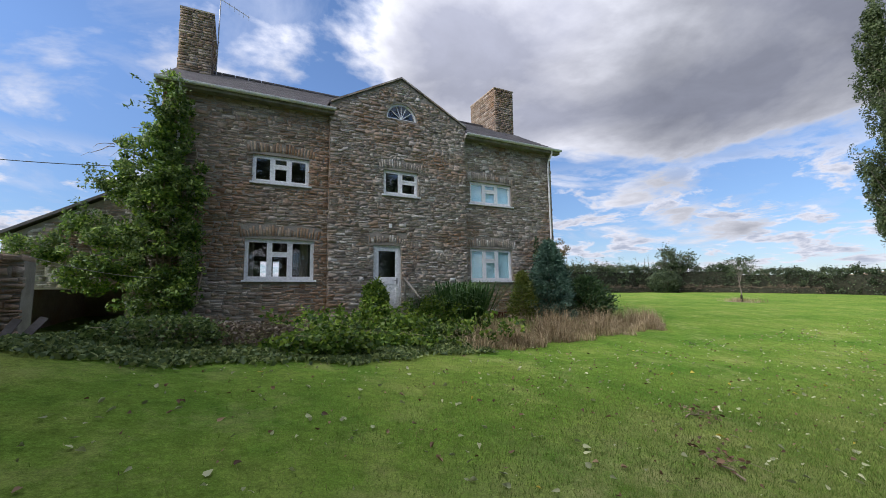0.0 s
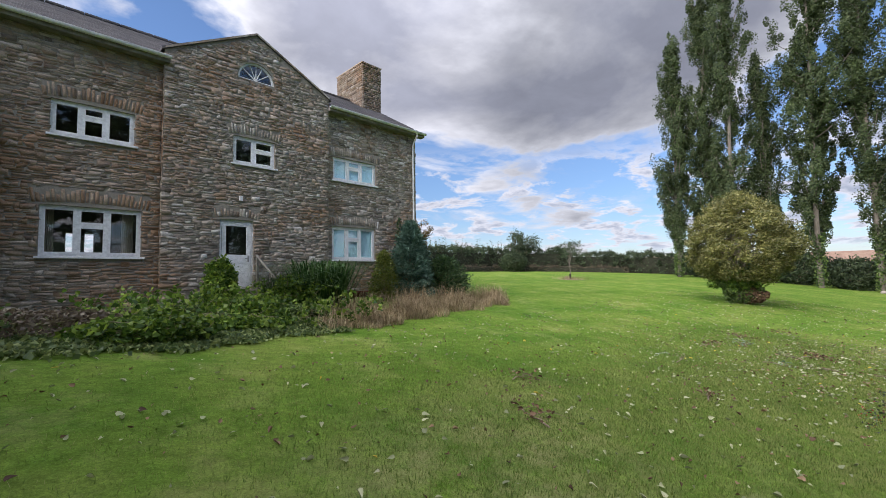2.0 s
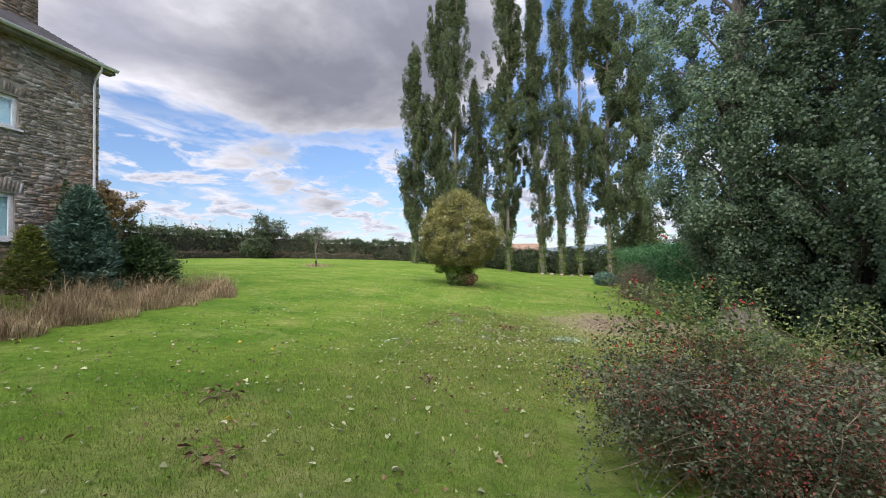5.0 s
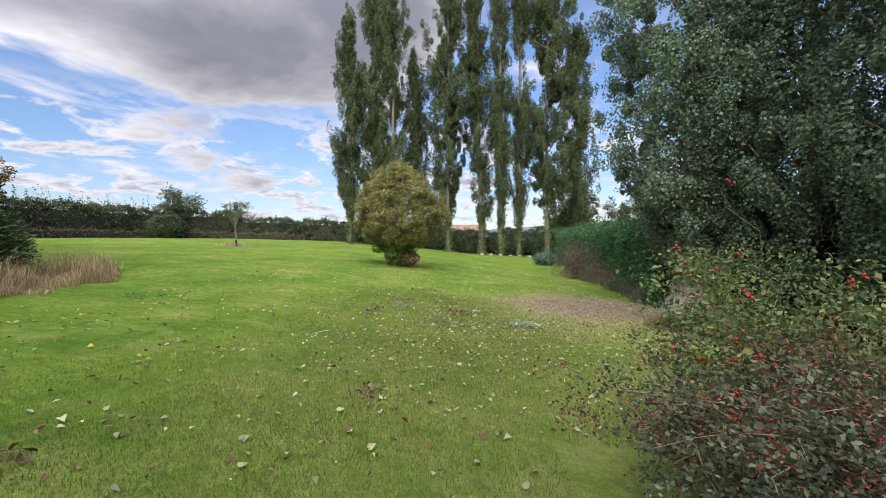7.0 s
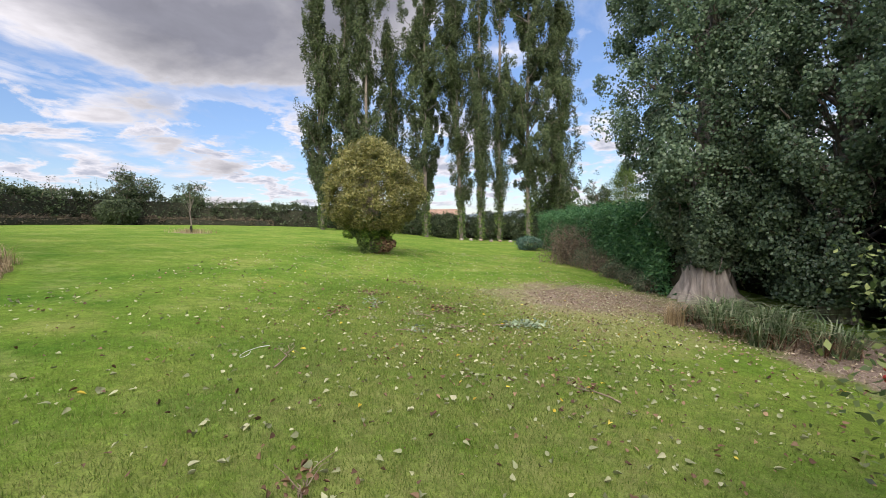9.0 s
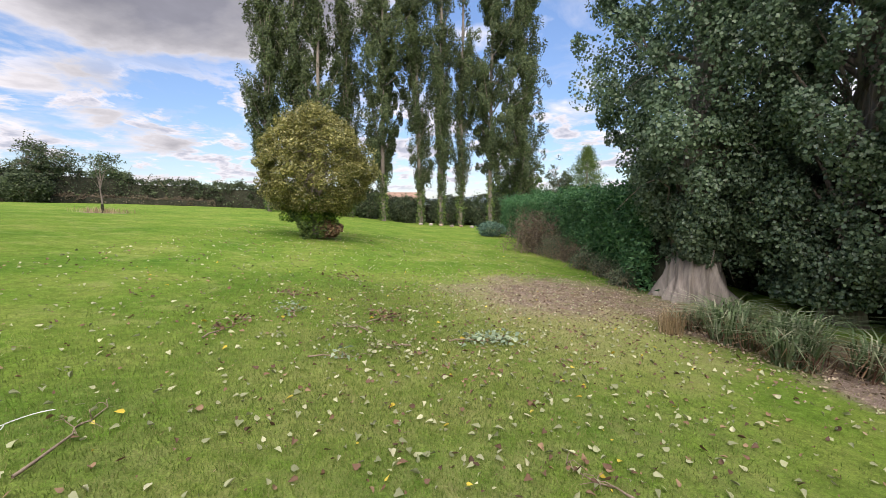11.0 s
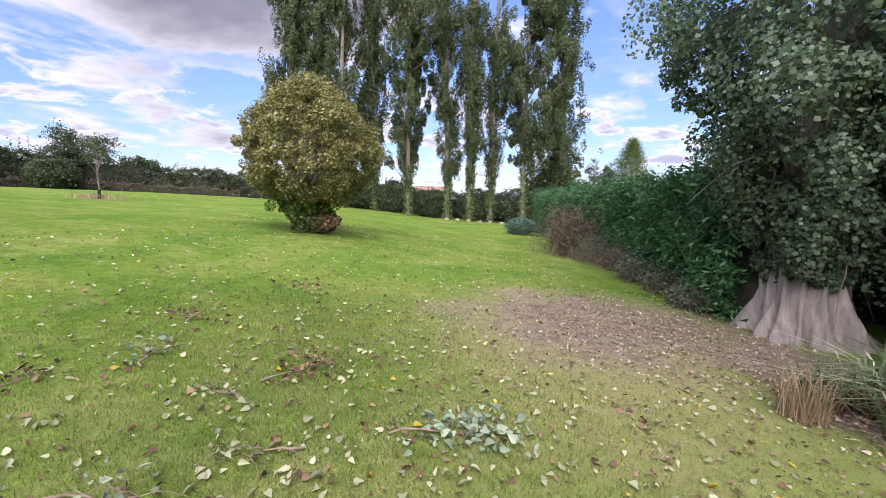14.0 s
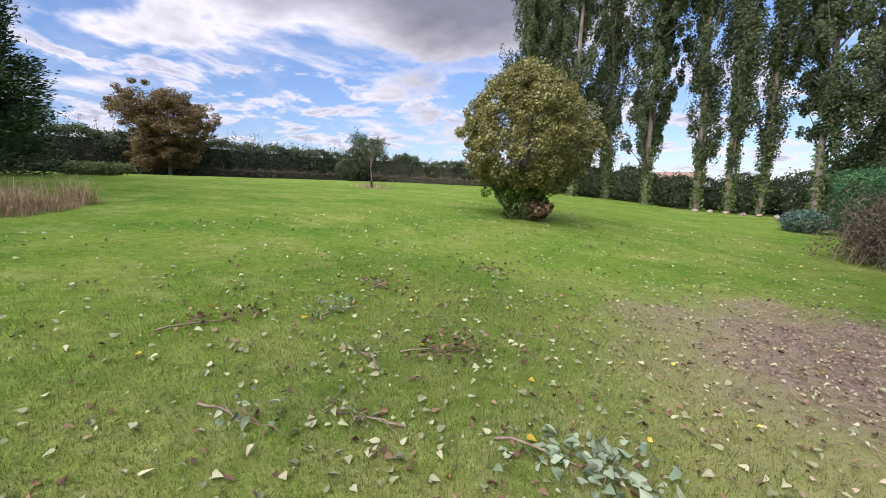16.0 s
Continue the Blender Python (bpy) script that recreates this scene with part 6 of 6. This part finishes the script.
def fallen(c, size, curl):
    """Vertices and quads of broad pointed leaves lying at c: two halves folded along the rib, edges lifted."""
    n = len(c)
    a = RNG.uniform(0, 2 * math.pi, n)
    nrm = np.stack([RNG.normal(size=n) * curl, RNG.normal(size=n) * curl, np.ones(n)], 1)
    nrm /= np.linalg.norm(nrm, axis=1)[:, None]
    d = np.stack([np.cos(a), np.sin(a), np.zeros(n)], 1)
    d -= nrm * (d * nrm).sum(1)[:, None]
    s = np.cross(nrm, d)
    z = size * RNG.uniform(0.45, 1.45, n)
    l, w_ = d * z[:, None], s * z[:, None] * RNG.uniform(0.26, 0.46, (n, 1))
    up_ = nrm * (z * RNG.uniform(0.02, 0.38, n))[:, None]
    bow = nrm * (z * RNG.normal(size=n) * 0.10)[:, None]
    rib = [c - l * 0.42, c + l * 0.02 + bow, c + l * 0.58 + bow * 0.4]
    rim = [(-0.47, 0.55, 0.5), (-0.20, 1.0, 1.0), (0.14, 0.62, 0.8)]
    pts = rib + [c + l * u + w_ * (k * sd) + up_ * h for sd in (-1, 1) for u, k, h in rim]
    k = np.arange(n)[:, None] * 9
    return np.stack(pts, 1).reshape(-1, 3), np.concatenate([k + [f] for f in ((0, 3, 4, 1), (1, 4, 5, 2), (0, 1, 7, 6), (1, 2, 8, 7))])


def flat_leaves(name, label, x, y, size, mat, curl=0.35):
    """Fallen leaves strewn on the grass."""
    v, q = fallen(np.stack([x, y, gz(x, y) + 0.026], 1), size, curl)
    return tagged(np_mesh(name, v, q, mat), label, "leaves", kind="stuff")


def strewn(n, tree=0.5):
    """Places on the lawn, thicker below the old trees."""
    m = int(n * tree)
    x = np.concatenate([RNG.uniform(-1, 30, n - m), RNG.normal(13, 3.4, m)])
    y = np.concatenate([RNG.uniform(-4.5, 8, n - m), RNG.normal(-0.6, 2.4, m)])
    ok = (y < bed_edge(x)) & (y > -6.2) & ~((np.abs(x - 5.8) < 1.4) & (y < 0) & (y > -4))
    return x[ok], y[ok]


flat_leaves("pale_leaf_litter", "pale fallen leaves scattered on the lawn", *strewn(5000, 0.32), 0.058, M_PALELEAF, 0.5)
flat_leaves("brown_leaf_litter", "curled brown fallen leaves scattered on the lawn", *strewn(3200, 0.4), 0.050, M_BROWNLEAF, 0.6)
flat_leaves("yellow_leaf_litter", "bright yellow fallen leaves on the lawn", *strewn(150, 0.5), 0.055, M_YELLOWLEAF)
x, y = RNG.normal(17.0, 1.4, 5600), RNG.normal(-3.7, 1.5, 5600)
flat_leaves("wood_litter", "brown leaf and bark litter under the trees", x, y, 0.036, M_WOODLITTER, 0.7)
x, y = RNG.normal(13.6, 1.6, 2600), RNG.normal(-5.2, 0.8, 2600)
flat_leaves("wood_litter", "brown leaf litter round the strap-leaved plants", x, y, 0.045, M_WOODLITTER, 0.7)
sticks = []                                      # twigs strewn over the bare ground
for k in range(420):
    x0, y0, a, l = RNG.normal(16.8, 1.4), RNG.normal(-3.8, 1.3), RNG.uniform(0, math.pi), RNG.uniform(0.06, 0.42)
    x1, y1 = x0 + l * math.cos(a), y0 + l * math.sin(a)
    sticks.append(tube(bent((x0, y0, float(gz(x0, y0)) + 0.012), (x1, y1, float(gz(x1, y1)) + RNG.uniform(0.01, 0.05)), 0.01, 4, 0.01), np.linspace(0.005, 0.002, 4), 4))
v, q = join(sticks)
tagged(np_mesh("twig_litter", v, q, M_TWIG), "thin dry twigs strewn over the bare ground", "twigs", kind="stuff")


def fallen_branch(x, y, length, turn, n, mat, leaf, spread, label):
    """A thin broken branch on the grass with its leaves still on."""
    z = float(gz(x, y))
    ob = thing("fallen_branch", x, y, z, label, "branch", "fallen branches")
    d = np.array([math.cos(turn), math.sin(turn), 0])
    ln = []
    p = bent((x, y, z + 0.02) - d * length * 0.6, (x, y, z + 0.05) + d * length * 0.4, 0.03, 7, 0.02)
    p[:, 2] = gz(p[:, 0], p[:, 1]) + 0.025 + 0.02 * np.sin(np.arange(7))
    ln.append(tube(p, np.linspace(0.011, 0.004, 7), 6))
    for k in range(7):
        b = p[RNG.integers(3, 7)]
        e = b + np.append(RNG.normal(size=2) * spread, 0.04)
        e[2] = float(gz(e[0], e[1])) + 0.04
        ln.append(tube(bent(b, e, 0.04, 4, 0.01), np.linspace(0.004, 0.002, 4), 5))
    v, q = join(ln)
    add_part(ob, "twig_work", v, q, M_TWIG, stuff=True)
    n = int(n * 1.4)
    c = grown(p[3:], n, np.array([spread, spread, 0.02]))
    c[:, 2] = gz(c[:, 0], c[:, 1]) + RNG.uniform(0.025, 0.10, n)
    v, q = fallen(c, leaf * 0.8, 0.8)
    v[:, 2] = np.maximum(v[:, 2], gz(v[:, 0], v[:, 1]) + 0.012)
    add_part(ob, "leaves", v, q, mat)
    return ob


PALE_B, BROWN_B = "broken twig with wilted grey-green leaves on the lawn", "broken twig with curled dead brown leaves on the lawn"
fallen_branch(13.25, -0.72, 0.85, -1.4, 105, M_GREYLEAF, 0.095, 0.15, PALE_B)
fallen_branch(14.05, 0.75, 0.7, -0.7, 60, M_BROWNLEAF, 0.075, 0.18, BROWN_B)
fallen_branch(12.98, 2.75, 0.9, -0.2, 26, M_BROWNLEAF, 0.08, 0.10, BROWN_B)
fallen_branch(14.03, 2.24, 0.6, 0.5, 30, M_GREYLEAF, 0.075, 0.15, PALE_B)
fallen_branch(13.47, 1.22, 0.5, 1.1, 22, M_PALELEAF, 0.075, 0.16, PALE_B)
fallen_branch(12.75, 0.62, 0.5, 2.0, 18, M_PALELEAF, 0.08, 0.14, PALE_B)
fallen_branch(12.2, 1.25, 0.5, -1.3, 16, M_GREYLEAF, 0.075, 0.12, PALE_B)
fallen_branch(15.2, 2.5, 0.4, 0.3, 34, M_BROWNLEAF, 0.075, 0.2, BROWN_B)
fallen_branch(17.4, 1.8, 0.5, 0.3, 36, M_BROWNLEAF, 0.075, 0.25, BROWN_B)
fallen_branch(9.9, -0.9, 0.7, 0.6, 20, M_BROWNLEAF, 0.07, 0.12, BROWN_B)
fallen_branch(7.6, 1.6, 0.5, 0.2, 26, M_BROWNLEAF, 0.07, 0.16, BROWN_B)
fallen_branch(4.4, 2.6, 0.5, 1.2, 30, M_BROWNLEAF, 0.07, 0.16, BROWN_B)
fallen_branch(5.6, 3.6, 0.4, 0.2, 24, M_BROWNLEAF, 0.07, 0.14, BROWN_B)
fallen_branch(10.3, 2.7, 0.9, 0.1, 10, M_PALELEAF, 0.06, 0.1, PALE_B)
a = np.linspace(0, 5.2, 22)
v, q = tube(np.stack([10.32 + 0.20 * np.cos(a) - 0.02 * a, 3.0 + 0.11 * np.sin(a) + 0.05 * a, gz(10.32, 3.1) + 0.02 + 0.0 * a], 1), [0.004] * 22, 6)
tagged(np_mesh("cord", v, q, M_GUTTER, smooth=True), "loop of thin white cord lying on the grass", "cord")

for k in range(7):                               # pale stones at the foot of the poplars
    x, y = 49.6 + RNG.uniform(-0.4, 0.4), -1.5 - 1.05 * k
    bm = bmesh.new()
    bmesh.ops.create_icosphere(bm, subdivisions=2, radius=0.22)
    for v in bm.verts:
        v.co *= RNG.uniform(0.8, 1.15)
        v.co.z *= 0.7
    rock = part("rock", bm, M_STONE_BIT)
    rock.location = (x, y, float(gz(x, y)) + 0.08)
    tagged(rock, "pale stone at the foot of the poplars", "rock", "stones under the poplars")

# short grass blades, thickest where the walk passes
n = 340000
t = RNG.uniform(0, 1, n)
x = 1.5 + 15 * t ** 0.9 + RNG.normal(size=n) * 1.2
y = np.interp(x, [0, 5, 9, 14, 18], [1.8, 1.8, 0.9, 0.5, 1.0]) + RNG.normal(size=n) * 2.1
bare_ = ((x - 17.0) / 2.6) ** 2 + ((y + 3.9) / 3.0) ** 2
ok = (y < bed_edge(x) - 0.02) & (bare_ + RNG.normal(size=n) * 0.25 > 1) & ~((np.abs(x - 5.8) < 1.3) & (y < -0.2))
x, y = x[ok], y[ok]
n = len(x)
a = RNG.uniform(0, 2 * math.pi, n)
h = RNG.uniform(0.015, 0.05, n)
s = np.stack([np.cos(a), np.sin(a), 0 * a], 1) * RNG.uniform(0.0018, 0.0036, (n, 1))
root = np.stack([x, y, gz(x, y) - 0.004], 1)
tip = root + np.stack([RNG.normal(size=n) * 0.014, RNG.normal(size=n) * 0.014, h], 1)
v = np.stack([root - s, root + s, tip], 1).reshape(-1, 3)
tagged(np_mesh("lawn_grass", v, np.arange(3 * n).reshape(-1, 3), M_GRASS), "short green lawn grass", "grass", kind="stuff")

# ---- distance ----


def ridge_line(name, label, az0, az1, dist, base, heights, mat):
    """A far hill: a slope that rises to an uneven skyline."""
    n = 60
    az = np.radians(np.linspace(az0, az1, n))
    h = np.interp(np.linspace(0, 1, n), np.linspace(0, 1, len(heights)), heights) + np.cumsum(RNG.normal(size=n)) * 0.12
    rows = [np.stack([dist * f_ * np.sin(az), dist * f_ * np.cos(az), base + (h - base) * u], 1) for f_, u in ((0.8, 0.0), (0.92, 0.6), (1.0, 1.0), (1.2, 0.6))]
    v = np.concatenate(rows)
    q = [(r * n + k, r * n + k + 1, (r + 1) * n + k + 1, (r + 1) * n + k) for r in range(3) for k in range(n - 1)]
    return tagged(np_mesh(name, v, q, mat, smooth=True), label, "hill", kind="structure")


# distance haze is mixed into the hill's blue-grey base colour
M_HAZYHILL = speckled("hazy_far_hill", (0.13, 0.17, 0.19), (0.18, 0.22, 0.23), 0.004, 0.95, 0.0, 0.02)
M_TANFIELD = speckled("stubble_field", (0.30, 0.22, 0.14), (0.38, 0.28, 0.18), 0.02, 0.95, 0.0, 0.2)
ridge_line("backdrop_hill", "far wooded hill coloured blue-grey for the haze", 85, 150, 1500, -8, [8, 30, 44, 52, 40, 34, 44, 30], M_HAZYHILL)
ridge_line("backdrop_field", "distant tan stubble field on a low hill", 66, 84, 320, -6, [3, 9, 11, 12, 9, 3], M_TANFIELD)

barn = thing("farm_building", 90, 2.0, -1.5, "distant white farm building with orange-brown tiled roof", "building")
M_RENDER = speckled("pale_render", (0.60, 0.60, 0.58), (0.72, 0.71, 0.69), 0.5, 0.9, 0.1)
M_TILE = speckled("clay_tiles", (0.26, 0.16, 0.11), (0.36, 0.24, 0.17), 1.5, 0.85, 0.3, 12)
bm = bmesh.new()
add_box(bm, -3, 3, -4.5, 4.5, 0, 3.9)
part("wall", bm, M_RENDER, barn)
bm = bmesh.new()
pr = [(-3.3, 3.85), (0, 5.5), (3.3, 3.85), (3.3, 4.05), (0, 5.75), (-3.3, 4.05)]
fr = [bm.verts.new((a, -4.8, b)) for a, b in pr]
bk = [bm.verts.new((a, 4.8, b)) for a, b in pr]
for k in range(6):
    bm.faces.new((fr[k], bk[k], bk[(k + 1) % 6], fr[(k + 1) % 6]))
for k in (0, 1):
    bm.faces.new((fr[k], fr[k + 1], fr[4 - k], fr[5 - k]))
    bm.faces.new((bk[k], bk[5 - k], bk[4 - k], bk[k + 1]))
part("roof", bm, M_TILE, barn)
for y_ in (-3, -1, 1, 3):
    bm = bmesh.new()
    add_box(bm, -3.06, -2.98, y_ - 0.5, y_ + 0.5, 2.0, 3.2)
    part("window", bm, M_NEARBLACK, barn)

# single stones of the bay, round the door
for v in LOOSE:
    np_mesh("stone", v, STONE_F, M_STONE_BIT, bay_wall)
